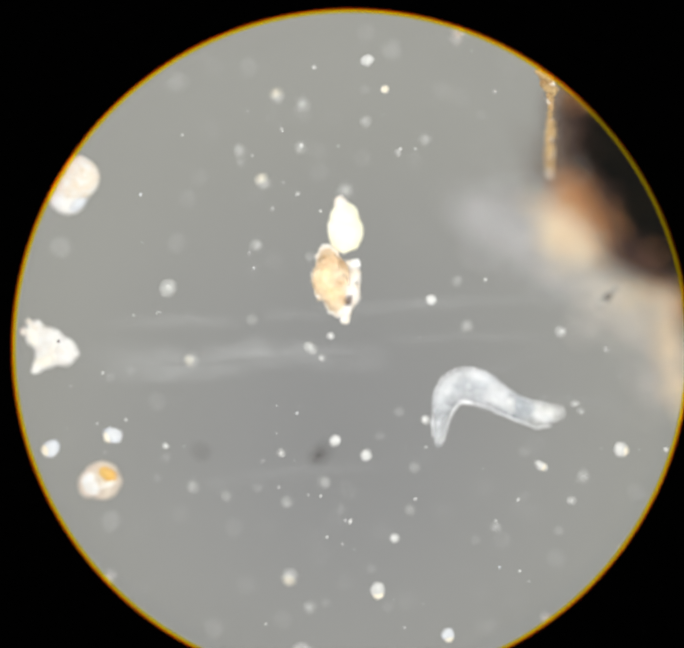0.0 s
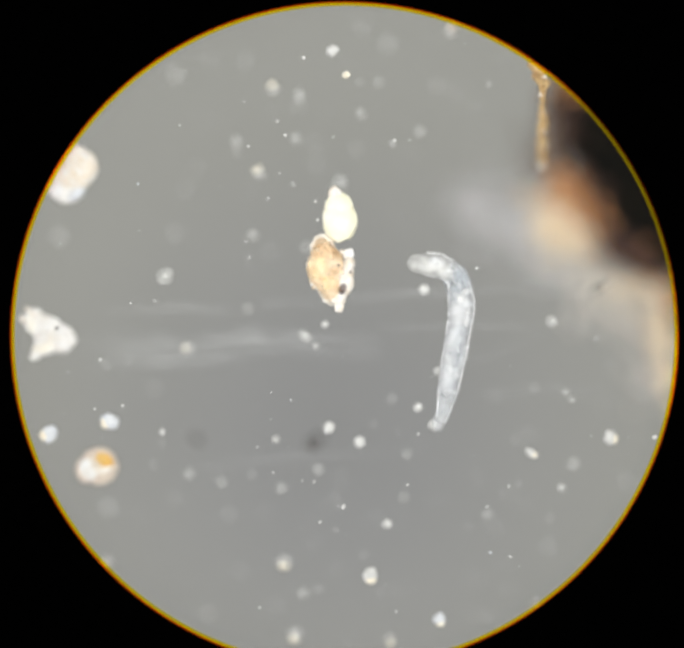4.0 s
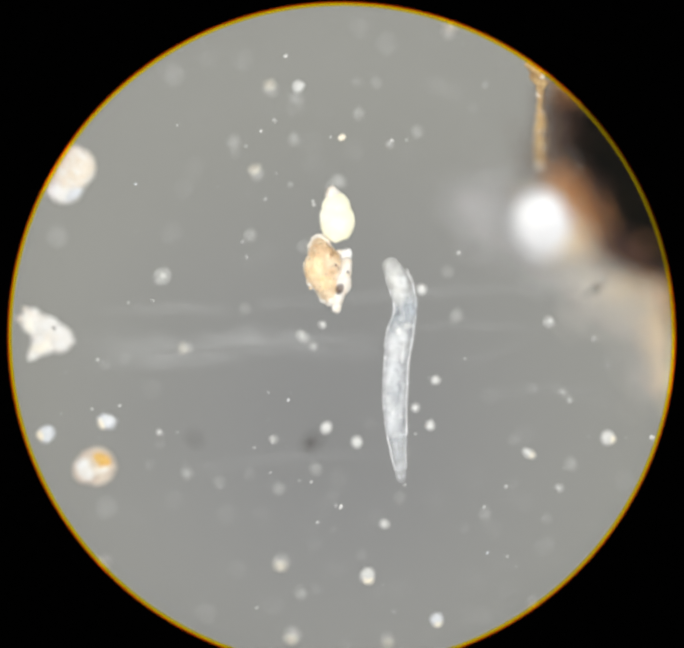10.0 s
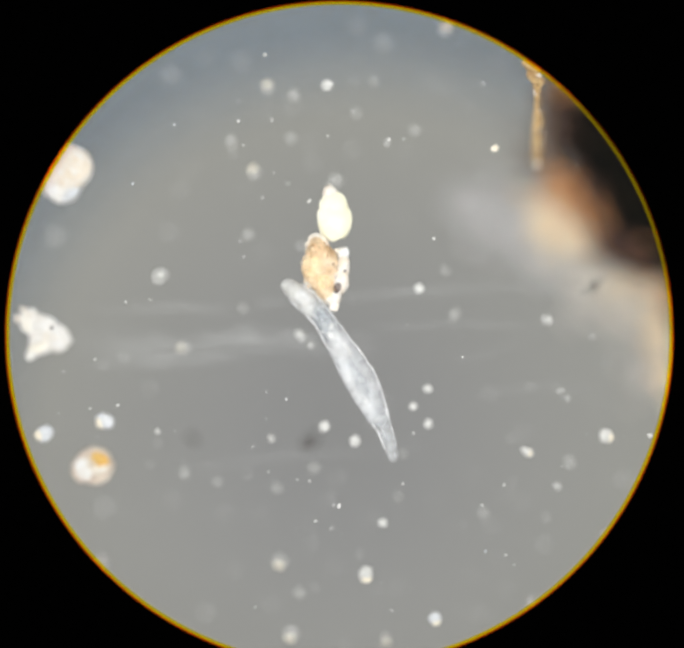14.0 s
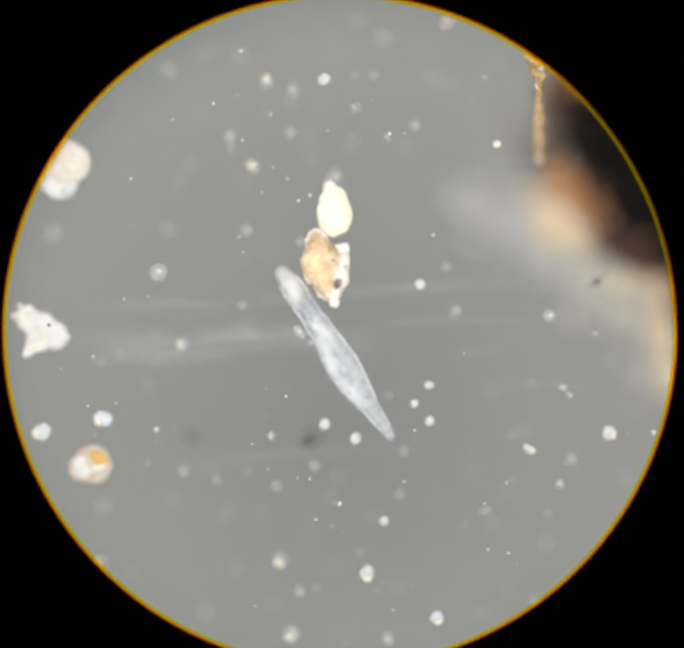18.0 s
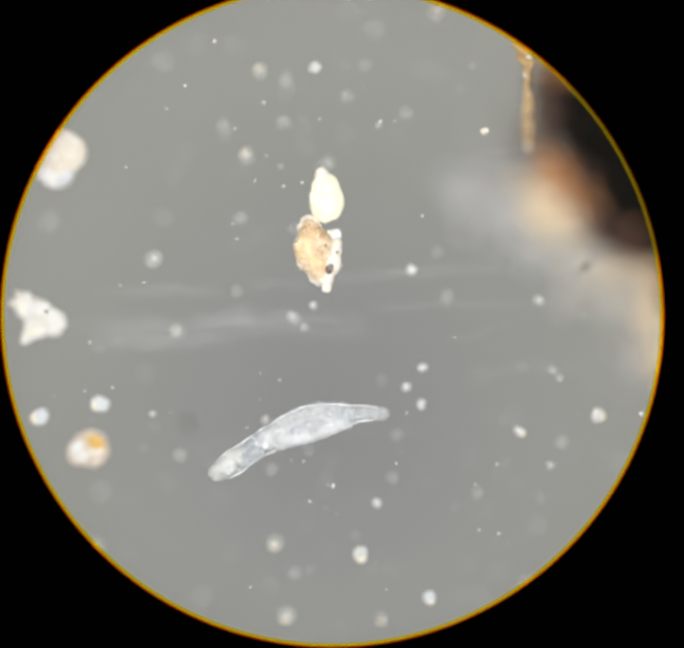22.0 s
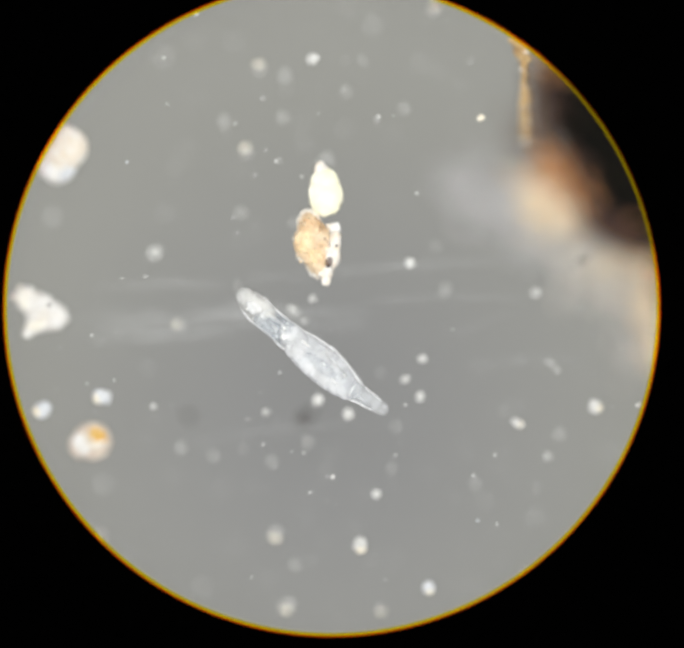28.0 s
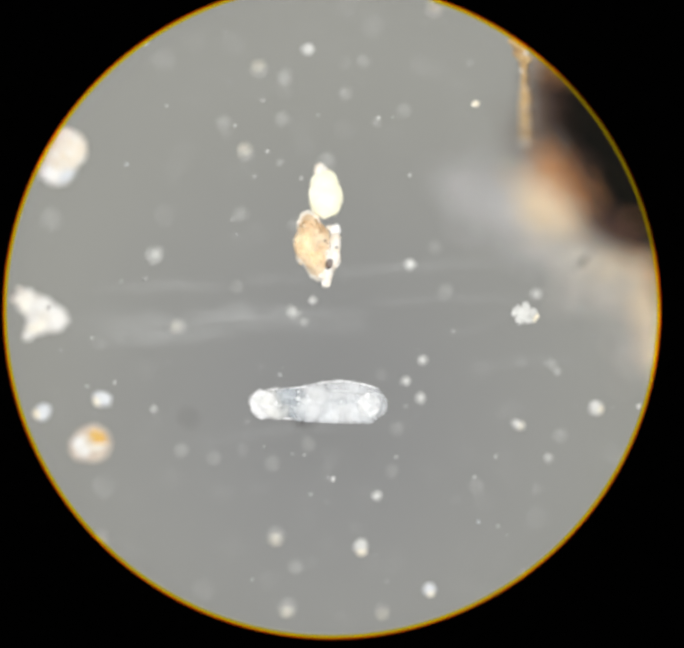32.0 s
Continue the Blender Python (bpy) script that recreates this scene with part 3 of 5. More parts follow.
def build_left_things():
    flake = tagged(new("white_flake"), "white three-cornered flake with a rounded shoulder", "detritus")
    flake.location = P(115, 795)
    o = lambda x, y, z=0.0: P(x, y, z) - P(115, 795)
    bm = bmesh.new()
    for x, y, a, b, t in ((112, 785, 42, 36, -25), (146, 806, 32, 34, 0), (82, 757, 22, 22, 0), (112, 812, 32, 30, 0), (72, 772, 12, 18, 0)):
        lump(bm, o(x, y, -0.20), (a * U, b * U, 18 * U), t, 0.12, 2.2, 4, x)
    body = part("body", bm, SNOW, flake)
    rnd = random.Random(21)
    for k in range(30):
        f, h = rnd.random(), rnd.random()
        x, y = (80, 752) if f < 0.2 else (112, 786) if f < 0.6 else (144, 806) if f < 0.85 else (108, 816)
        a = 2 * math.pi * rnd.random()
        q = rnd.uniform(6, 12)
        bm = bmesh.new()
        lump(bm, o(x + 30 * h * math.cos(a), y + 27 * h * math.sin(a), -0.19 + 0.02 * (1 - h)), (q * U, q * U * rnd.uniform(0.7, 1.1), 0.7 * q * U), rnd.uniform(0, 180), 0.25, 2.2, 2, k)
        part("crumb", bm, PALE if k % 5 == 0 else SNOW, body)
    bm = bmesh.new()
    lump(bm, o(100, 830, -0.17), (27 * U, 17 * U, 14 * U), 20, 0.2, 2.6, 3, 3)
    lump(bm, o(84, 847, -0.17), (13 * U, 10 * U, 9 * U), 10, 0.2, 2.6, 3, 4)
    lump(bm, o(72, 768, -0.17), (11 * U, 27 * U, 9 * U), 12, 0.2, 2.6, 3, 5)
    part("corner", bm, FLAKE_EDGE, flake, "cream-white corner and edge")
    for x, y in ((134, 782),):
        bm = bmesh.new()
        lump(bm, o(x, y, -0.07), (4 * U, 4 * U, 3 * U), 0, 0.2, 2, 2, x)
        part("pit", bm, SPOT, body)
    z = -0.17
    oval = tagged(new("oval_cyst"), "large blurred cream cyst with a bluish-edged white lobe", "cyst")
    oval.location = P(175, 420, z)
    o = lambda x, y, zz=z: P(x, y, zz) - P(175, 420, z)
    bm = bmesh.new()
    lump(bm, o(176, 407), (54 * U, 53 * U, 28 * U), 30, 0.08, 2, 4, 5)
    part("body", bm, PALE, oval)
    bm = bmesh.new()
    lump(bm, o(156, 446, z - 0.03), (47 * U, 48 * U, 26 * U), 0, 0.08, 2, 4, 6)
    lobe = part("lobe", bm, SNOW, oval, "white lower lobe")
    bm = bmesh.new()
    lump(bm, o(178, 466, z - 0.01), (25 * U, 15 * U, 12 * U), 40, 0.12, 2, 3, 6)
    part("blue_edge", bm, BLUE, lobe, "bluish edge of the lobe")
    z = -0.15 - 26 * U
    ball = tagged(new("round_cyst"), "round pale cyst with an orange yolk patch", "cyst")
    ball.location = P(230, 1101, z)
    o = lambda x, y, zz=z: P(x, y, zz) - P(230, 1101, z)
    bm = bmesh.new()
    lump(bm, o(234, 1101), (47 * U, 46 * U, 26 * U), 0, 0.09, 2, 4, 7)
    lump(bm, o(205, 1110), (27 * U, 32 * U, 22 * U), 0, 0.09, 2, 4, 8)
    shell = part("shell", bm, ROSE, ball, "rosy cream outer shell")
    bm = bmesh.new()
    lump(bm, o(214, 1108, z + 0.026), (29 * U, 27 * U, 12 * U), -20, 0.12, 2, 3, 8)
    part("white_patch", bm, SNOW, shell, "white lobe")
    bm = bmesh.new()
    lump(bm, o(246, 1088, z + 0.032), (24 * U, 17 * U, 10 * U), -35, 0.15, 2, 3, 9)
    part("yolk", bm, ORANGE, shell, "orange yolk patch")
    bm = bmesh.new()
    lump(bm, o(240, 1108, z + 0.028), (30 * U, 15 * U, 10 * U), 20, 0.15, 2, 3, 9)
    part("cream_patch", bm, PALE, shell)


def build_clump():
    """The large dark clump that lies deep under the plane in focus."""
    z = -1.12
    clump = tagged(new("detritus_clump"), "large blurred black detritus clump with rusty and cream fringes", "detritus")
    at = P(1400, 500, FLOOR)
    clump.location = at

    def piece(name, mat, rows, zz, label):
        bm = bmesh.new()
        for x, y, a, b in rows:
            k = (D - zz) / D
            lump(bm, P(x, y, zz) - at, (a * U * k, b * U * k, min(a, b) * 0.5 * U * k), 0, 0.22, 2.4, 4, x * 0.1)
        return part(name, bm, mat, clump, label)

    rnd = random.Random(5)

    def cloud(name, mat, rows, zz, label, r=11, thick=0.05):
        """Soft heaps of crumbs: x, y, spread across and down, how many."""
        bm = bmesh.new()
        k = (D - zz) / D
        for x, y, sx, sy, n in rows:
            for _ in range(n):
                q = r * rnd.uniform(0.7, 1.35) * U * k
                spot = P(x + rnd.gauss(0, sx), y + rnd.gauss(0, sy), zz + rnd.uniform(-thick, thick))
                lump(bm, spot - at, (q, q * rnd.uniform(0.8, 1.2), 0.7 * q), rnd.uniform(0, 180), 0.2, 2, 1, rnd.random())
        return part(name, bm, mat, clump, label)

    piece("core", DARK, ((1406, 312, 114, 102), (1484, 440, 114, 122), (1576, 556, 104, 94), (1424, 250, 116, 90), (1396, 385, 66, 66), (1655, 690, 95, 120), (1478, 552, 56, 44)), z + 0.06, "black core")
    piece("foot", DARK, ((1490, 420, 125, 145), (1580, 560, 100, 88), (1440, 300, 100, 90)), z - 0.18, "black foot")
    cloud("brown_edge", MAROON, ((1286, 265, 12, 34, 34), (1288, 345, 12, 34, 40), (1340, 425, 14, 20, 24), (1372, 490, 14, 22, 30), (1408, 545, 16, 18, 26), (1440, 588, 22, 15, 44), (1490, 622, 22, 13, 34), (1304, 262, 13, 30, 30), (1302, 335, 12, 34, 40), (1288, 300, 9, 46, 30), (1352, 400, 14, 18, 12), (1396, 480, 14, 22, 12), (1425, 535, 16, 20, 26), (1470, 588, 22, 15, 30), (1530, 632, 22, 15, 26), (1350, 235, 20, 20, 12)), z + 0.12, "purple-brown edge", 10)
    # the lens's orange colour fringe along the black, built from brown crumbs
    cloud("rusty_fringe", BROWN, ((1306, 440, 22, 22, 40), (1326, 486, 22, 24, 40), (1286, 462, 24, 24, 22), (1376, 536, 28, 26, 9), (1440, 604, 34, 20, 5), (1298, 208, 12, 24, 20), (1340, 222, 20, 16, 10), (1558, 700, 12, 28, 18), (1520, 668, 24, 20, 8)), z + 0.15, "rusty brown crumbs for the lens's colour fringe", 10)
    cloud("cream_fringe", FLESH, ((1290, 530, 26, 22, 72), (1318, 562, 24, 18, 26), (1252, 500, 26, 30, 14), (1470, 676, 34, 16, 16), (1536, 800, 13, 34, 60), (1556, 885, 14, 40, 30), (1526, 735, 16, 24, 18)), z + 0.18, "cream fringe", 10)
    cloud("jelly", HAZE, ((1088, 490, 36, 40, 24), (1145, 500, 46, 46, 58), (1215, 510, 46, 46, 95), (1262, 565, 48, 44, 95), (1325, 615, 46, 34, 66)), z - 0.12, "whitish jelly", 7, 0.1)
    cloud("dense_jelly", JELLY, ((1325, 605, 44, 26, 70), (1385, 652, 38, 26, 90), (1432, 695, 36, 28, 84), (1484, 748, 24, 36, 60), (1420, 735, 50, 30, 36), (1500, 850, 20, 44, 20)), z - 0.02, "dense whitish jelly", 8, 0.1)
    cloud("film", FILM, ((1216, 350, 20, 40, 22), (1290, 330, 12, 46, 16), (1266, 300, 11, 60, 44)), z + 0.2, "thin brownish film", 7)
    # the strand of amber crumbs that hangs from the clump's top
    strand = tagged(new("amber_strand"), "grainy amber strand of detritus crumbs", "detritus")
    strand.location = P(1262, 280)
    rnd = random.Random(11)
    for k in range(84):
        f = k / 83
        y = 140 + 262 * f + rnd.uniform(-4, 4)
        swell = 1.5 * math.exp(-((f - 0.16) / 0.12) ** 2) + 0.9 * math.exp(-((f - 0.62) / 0.08) ** 2) + 0.9 * math.exp(-((f - 0.80) / 0.09) ** 2)
        x = 1237 + 24 * min(1, f * 3.0) - 4 * max(0, f - 0.5) + rnd.uniform(-3, 3) * (1 + swell) + (14 * rnd.random() if f < 0.28 else 0)
        q = rnd.uniform(3.8, 6.4) * (1 + 0.55 * swell)
        zz = -0.05 - 0.42 * max(0, f - 0.35) - rnd.uniform(0, 0.03)
        bm = bmesh.new()
        lump(bm, P(x, y, zz) - P(1262, 280), (q * U, q * U * rnd.uniform(0.8, 1.5), q * U * 0.8), rnd.uniform(0, 180), 0.3, 2.4, 2, k)
        part("crumb", bm, PALE if k % 13 == 3 else GOLD, strand)
    for y, half in ((172, 20), (210, 16), (250, 9), (296, 15), (340, 17), (375, 9)):
        bm = bmesh.new()
        f = (y - 140) / 262
        lump(bm, P(1246 + 20 * min(1, f * 3), y, -0.12 - 0.42 * max(0, f - 0.35)) - P(1262, 280), (half * 0.8 * U, 24 * U, 6 * U), 0, 0.3, 2.4, 3, y)
        part("slime", bm, SLIME, strand, "thin amber slime between the crumbs")


# ---- the rotifers ----
SLENDER = ((0, 0.44), (0.08, 0.54), (0.18, 0.72), (0.22, 0.80), (0.32, 0.90), (0.45, 0.95), (0.58, 0.94), (0.66, 1.08), (0.72, 0.95), (0.79, 0.86), (0.87, 0.92), (0.94, 0.95), (1, 0.78))
FED = ((0, 0.40), (0.1, 0.50), (0.18, 0.64), (0.22, 0.76), (0.32, 1.04), (0.42, 1.14), (0.52, 1.06), (0.62, 0.84), (0.68, 0.82), (0.74, 0.74), (0.82, 0.76), (0.92, 0.82), (1, 0.64))
TUBE = ((0, 0.86), (0.1, 1.02), (0.3, 1.08), (0.5, 1.04), (0.7, 0.86), (0.85, 0.78), (1, 0.62))


def girth(s, stops=SLENDER):
    """Share of the full width at s, from the foot, 0, to the head, 1."""
    for (a, p), (b, q) in zip(stops, stops[1:]):
        if s <= b:
            return p + (q - p) * (s - a) / (b - a)
    return stops[-1][1]


def flat_width(s):
    """Share of the full width that a ring at s has when it lies flat."""
    return 0.45 if s < 0.17 else 1.0 if s < 0.75 else 0.92


def build_rotifer(label, skin, foot_skin, neck_skin, head_skin, stations, slim, fat, reach):
    """A rotifer of rigid oval rings that slide into one another and roll on the body's axis: on edge it is slender, laid flat it is plump.
    slim, fat: a ring's half widths; reach: half its length. Returns its pieces."""
    thing = tagged(new("rotifer"), label, "rotifer", "rotifers")
    pieces = []
    for i in range(stations):
        s = i / (stations - 1)
        g = girth(s)
        kind = "foot_ring" if s < 0.20 else "head_ring" if s > 0.86 else "neck_ring" if s > 0.7 else "trunk_ring"
        end = 0.62 if s < 0.2 else 0.8 if i == stations - 1 else 1.0
        bm = bmesh.new()
        lump(bm, (0, 0, 0), (reach * end, fat * flat_width(s), slim * g), 0, 0.05 if skin is BODY else 0.15, 2.0, 3, i * 2.1, 2.2)
        pieces.append((part(kind, bm, {"foot_ring": foot_skin, "neck_ring": neck_skin, "head_ring": head_skin}.get(kind, skin), thing), s, "ring", 0))
        if 0.03 < s < 0.97:
            # bright strips along both edges stand in for rim light on the skin
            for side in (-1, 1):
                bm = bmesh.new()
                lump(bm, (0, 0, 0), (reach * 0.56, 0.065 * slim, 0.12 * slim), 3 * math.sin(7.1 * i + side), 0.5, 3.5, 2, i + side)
                pieces.append((part("skin_fold", bm, RIM_LINE, thing, "thin bright line for the light on the skin's edge"), s, "rim_line", side))
    for s, side, x, y, mat, name, label in ((0.69, 0.25, 0.30, 0.22, ORGAN, "mastax", "bright white chewing organ"), (0.72, -0.3, 0.20, 0.16, ORGAN, "gland", ""), (0.78, 0.0, 0.85, 0.46, GUT, "gullet", "bluish gullet"),
                                            (0.42, 0.1, 1.7, 0.55, GUT, "stomach", "bluish grey stomach"), (0.58, -0.35, 0.7, 0.10, ORGAN, "gut_wall", "pale gut wall"), (0.30, 0.3, 0.5, 0.08, ORGAN, "gut_wall", "pale gut wall")):
        bm = bmesh.new()
        lump(bm, (0, 0, 0), (x * slim, y * slim, 0.2 * slim), 0, 0.25, 2.4, 3, s * 9)
        pieces.append((part(name, bm, mat, thing, label), s, "organ", side))
    # creases across the body where its segments meet, and muscle strands along the neck
    for s, wide in ((0.20, 0.55), (0.31, 0.80), (0.645, 0.95), (0.70, 0.80), (0.87, 0.75), (0.95, 0.55)):
        bm = bmesh.new()
        for v in lump(bm, (0, 0, 0), (0.09 * slim, wide * slim, 0.06 * slim), 8 * math.sin(40 * s), 0.45, 3.0, 3, s * 31):
            v.co.x += 0.35 * slim * (v.co.y / slim) ** 2
        pieces.append((part("crease", bm, CREASE, thing, "pale crease across the skin"), s, "organ", 0))
    for s, side, long in ((0.80, 0.42, 1.1), (0.79, -0.38, 1.3), (0.755, 0.05, 0.8), (0.50, 0.5, 1.5), (0.36, -0.5, 1.5), (0.12, 0.3, 0.9)):
        bm = bmesh.new()
        lump(bm, (0, 0, 0), (long * slim, 0.075 * slim, 0.07 * slim), 5 * math.sin(50 * s), 0.5, 3.0, 3, s * 17)
        pieces.append((part("muscle_strand", bm, CREASE, thing, "pale muscle strand"), s, "organ", side))
    for s, side, x, y in ((0.93, 0.0, 0.7, 0.55), (0.665, -0.1, 0.55, 0.5)):
        bm = bmesh.new()
        lump(bm, (0, 0, 0), (x * slim, y * slim, 0.12 * slim), 0, 0.4, 2.4, 3, s * 7)
        pieces.append((part("milky_patch", bm, CREASE, thing, "milky patch under the skin"), s, "organ", side))
    rnd = random.Random(stations)
    for k in range(34):
        s = rnd.choice((rnd.uniform(0.60, 0.74), rnd.uniform(0.22, 0.98)))
        bm = bmesh.new()
        q = rnd.uniform(0.04, 0.11) * slim
        lump(bm, (0, 0, 0), (q * rnd.uniform(1, 2.4), q, q), rnd.uniform(-60, 60), 0.3, 2, 2, k)
        pieces.append((part("granule", bm, ORGAN, thing), s, "organ", rnd.uniform(-0.75, 0.75)))
    for s, name, wide, mat in ((0.22, "rear_lobe", 1.15, REAR_LOBE), (0.97, "front_lobe", 1.38, WHITE_LOBE)):
        bm = bmesh.new()
        lump(bm, (0, 0, 0), (0.88 * wide * slim, wide * slim, 0.05 * slim), 0, 0.16, 2.2, 3, s)
        pieces.append((part(name, bm, mat, thing, "flat white lobe that shows when the body is drawn in"), s, "lobe", 0))
    for side in (-1, 1):
        bm = bmesh.new()
        lump(bm, (0, 0, 0), (0.20 * slim, 0.08 * slim, 0.08 * slim), 12 * side, 0.15, 2, 2, side)
        pieces.append((part("toe", bm, skin, thing), 0.0, "toe", side))
    return pieces


class Spine:
    """The bends of a rotifer in time, and the rows that they give each of its pieces."""

    def __init__(self, pieces, slim, fat, reach, tucked=0.0):
        self.pieces, self.slim, self.fat, self.reach, self.tucked = pieces, slim, fat, reach, tucked
        self.rows = [[] for _ in pieces]
        self.angles = [None] * len(pieces)

    def bend(self, t, w, z, lobes, *xy):
        """At t seconds the body is w wide, at the height z, and lies along the points, foot first (mm); lobes from 0 to 1 shows its white lobes."""
        pts = [Vector((xy[k] * MM, xy[k + 1] * MM, 0)) for k in range(0, len(xy), 2)]
        ends = [2 * pts[0] - pts[1]] + pts + [2 * pts[-1] - pts[-2]]
        line = []
        for k in range(1, len(ends) - 2):
            a, b, c, d = ends[k - 1:k + 3]
            for j in range(12):
                f = j / 12
                line.append(0.5 * (2 * b + (c - a) * f + (2 * a - 5 * b + 4 * c - d) * f * f + (3 * b - a - 3 * c + d) * f ** 3))
        line.append(pts[-1])
        length = [0.0]
        for a, b in zip(line, line[1:]):
            length.append(length[-1] + (b - a).length)
        whole = length[-1]
        inset, crown = min(0.45 * self.reach, 0.30 * whole), min(0.5 * self.reach, 0.3 * whole)

        def at(q):
            q = min(max(q, 0.0), whole)
            k = max(j for j in range(len(length) - 1) if length[j] <= q + 1e-9)
            f = (q - length[k]) / max(1e-9, length[k + 1] - length[k])
            lo, hi = line[max(0, k - 4)], line[min(len(line) - 1, k + 5)]
            return line[k].lerp(line[k + 1], f), (hi - lo).normalized()

        w = w * MM
        fed = min(1.0, max(0.0, (w / (2 * self.slim) - 1.15) / 0.15))          # the trunk fills
        drawn = min(1.0, max(self.tucked, (62 * MM - whole) / (12 * MM)))              # the foot slides into the trunk
        ball = min(1.0, max(0.0, (38 * MM - whole) / (10 * MM)))               # all is drawn together
        span, gone = whole - inset - crown, 0.2 * drawn

        def half_at(s):
            e = max(0.0, s - gone) / (1 - gone)
            tube = (1 - ball) * girth(e, TUBE) + ball * 1.04 * (1 - 0.5 * abs(2 * e - 1) ** 3)
            waist = 1 - 0.24 * lobes * ball * math.exp(-((e - 0.5) / 0.14) ** 2)
            return 0.5 * w * waist * ((1 - drawn) * ((1 - fed) * girth(s) + fed * 0.93 * girth(s, FED)) + drawn * 0.92 * tube)

        for n, (ob, s, kind, side) in enumerate(self.pieces):
            e = max(0.0, s - gone) / (1 - gone)
            q = 0.5 * inset + gone * 4 * self.reach if kind == "toe" else inset + e * span
            c, way = at(q)
            across = Vector((-way.y, way.x, 0))
            big, small = self.fat * flat_width(s), self.slim * girth(s)
            seen = min(max(half_at(s), small), big)
            roll = math.asin(min(1.0, math.sqrt(max(0.0, (big ** 2 - seen ** 2) / (big ** 2 - small ** 2)))))
            high = math.hypot(big * math.sin(roll), small * math.cos(roll))
            a = math.atan2(way.y, way.x)
            if kind == "rim_line":
                a += (1 - ball) * side * math.atan((half_at(s + 0.03) - half_at(s - 0.03)) * (1 - gone) / (0.06 * span))
            if self.angles[n] is not None:
                a -= math.pi * round((a - self.angles[n]) / math.pi)
            self.angles[n] = a
            out, up, lean = 0.0, 0.0, 0.0
            if kind == "ring":
                lean = math.degrees(roll)
            elif kind == "rim_line":
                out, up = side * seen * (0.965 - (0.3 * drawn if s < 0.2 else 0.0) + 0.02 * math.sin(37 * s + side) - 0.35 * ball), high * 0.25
            elif kind == "organ":
                out, up = side * seen, high * (0.95 * math.sqrt(max(0.05, 1 - side * side)) - 0.3 * drawn)
            elif kind == "toe":
                out = side * 0.4 * seen
            elif kind == "lobe":
                lean, up = 88 * (1 - lobes), high * 1.02 * lobes
            p = c + across * out
            self.rows[n].append((t, pose(p.x, p.y, z * MM + up, 0, 0, math.degrees(a)) @ pose(0, 0, 0, lean)))

    def key_all(self):
        for (ob, *_), rows in zip(self.pieces, self.rows):
            walk(ob, rows)


build_setting()
for lift, (streak, wide, dense) in enumerate(((((150, 812), (420, 826), (640, 822), (900, 828)), 86, 0.85), (((600, 722), (760, 712), (1000, 698), (1380, 672)), 40, 0.9), (((180, 862), (420, 862), (650, 852)), 44, 0.5),
                            (((1120, 928), (1250, 920), (1420, 915)), 46, 0.7), (((430, 1110), (640, 1085), (960, 1060)), 40, 0.22), (((1040, 865), (1150, 840), (1260, 800)), 30, 0.25), (((230, 745), (420, 735), (560, 740)), 40, 0.5),
                            (((560, 785), (700, 800), (760, 830)), 50, 0.35), (((880, 780), (1100, 770), (1300, 778)), 30, 0.3))):
    smear(streak, wide, dense, 0.4 + 0.14 * lift)
build_grains()
build_egg_and_detritus()
build_left_things()
build_clump()
CRAWLER = (4.5 * MM, 9.2 * MM, 6.4 * MM)      # a ring's slim and fat half widths, and half its length
SWIMMER = (6.0 * MM, 9.5 * MM, 9.0 * MM)
crawler_pieces = build_rotifer("translucent bluish-white rotifer crawling on the cover glass", BODY, BODY_FOOT, BODY_NECK, BODY_HEAD, 18, *CRAWLER)
swimmer_pieces = build_rotifer("stout white rotifer swimming past with its foot tucked in", *[BODY_WHITE] * 4, 15, *SWIMMER)

# added blue ring for bluish shade that slides into the field now and then
def blue_band(inner, outer):
    bm = bmesh.new()
    annulus(bm, [(r * MM, z * MM) for r, z in ((inner, -1.0), (outer, -1.0), (outer, 1.0), (inner, 1.0))], 128)
    return bm


blue_ring = tagged(part("blue_filter", blue_band(216, 262), BLUE_SHADE), "added blue ring below the slide for a bluish shade", "filter")
for inner, outer, mat in ((201, 215.8, BLUE_SHADE_THIN), (187, 200.8, BLUE_SHADE_EDGE)):
    part("thin_edge", blue_band(inner, outer), mat, blue_ring, "thinner inner edge of the added bluish shade").visible_shadow = False
blue_ring.visible_shadow = False

# the contracted rotifer that drifts over the clump
drifter = tagged(new("contracted_rotifer"), "bright white contracted rotifer, a plump blurred oval", "rotifer", "rotifers")
drifter_parts = []
for name, x, y, a, b, c in (("left_flank", -2.5, 0, 13, 18, 14), ("right_flank", 2.5, 0, 13, 18, 14), ("head", -2, 14, 12.5, 11.5, 12), ("foot", 1.5, -17, 10.5, 9.5, 10)):
    bm = bmesh.new()
    lump(bm, (x * MM, y * MM, 0), (a * MM, b * MM, c * MM), 0, 0.08, 2, 4, y)
    drifter_parts.append((part("flank" if "flank" in name else name, bm, GLARE, drifter), name))

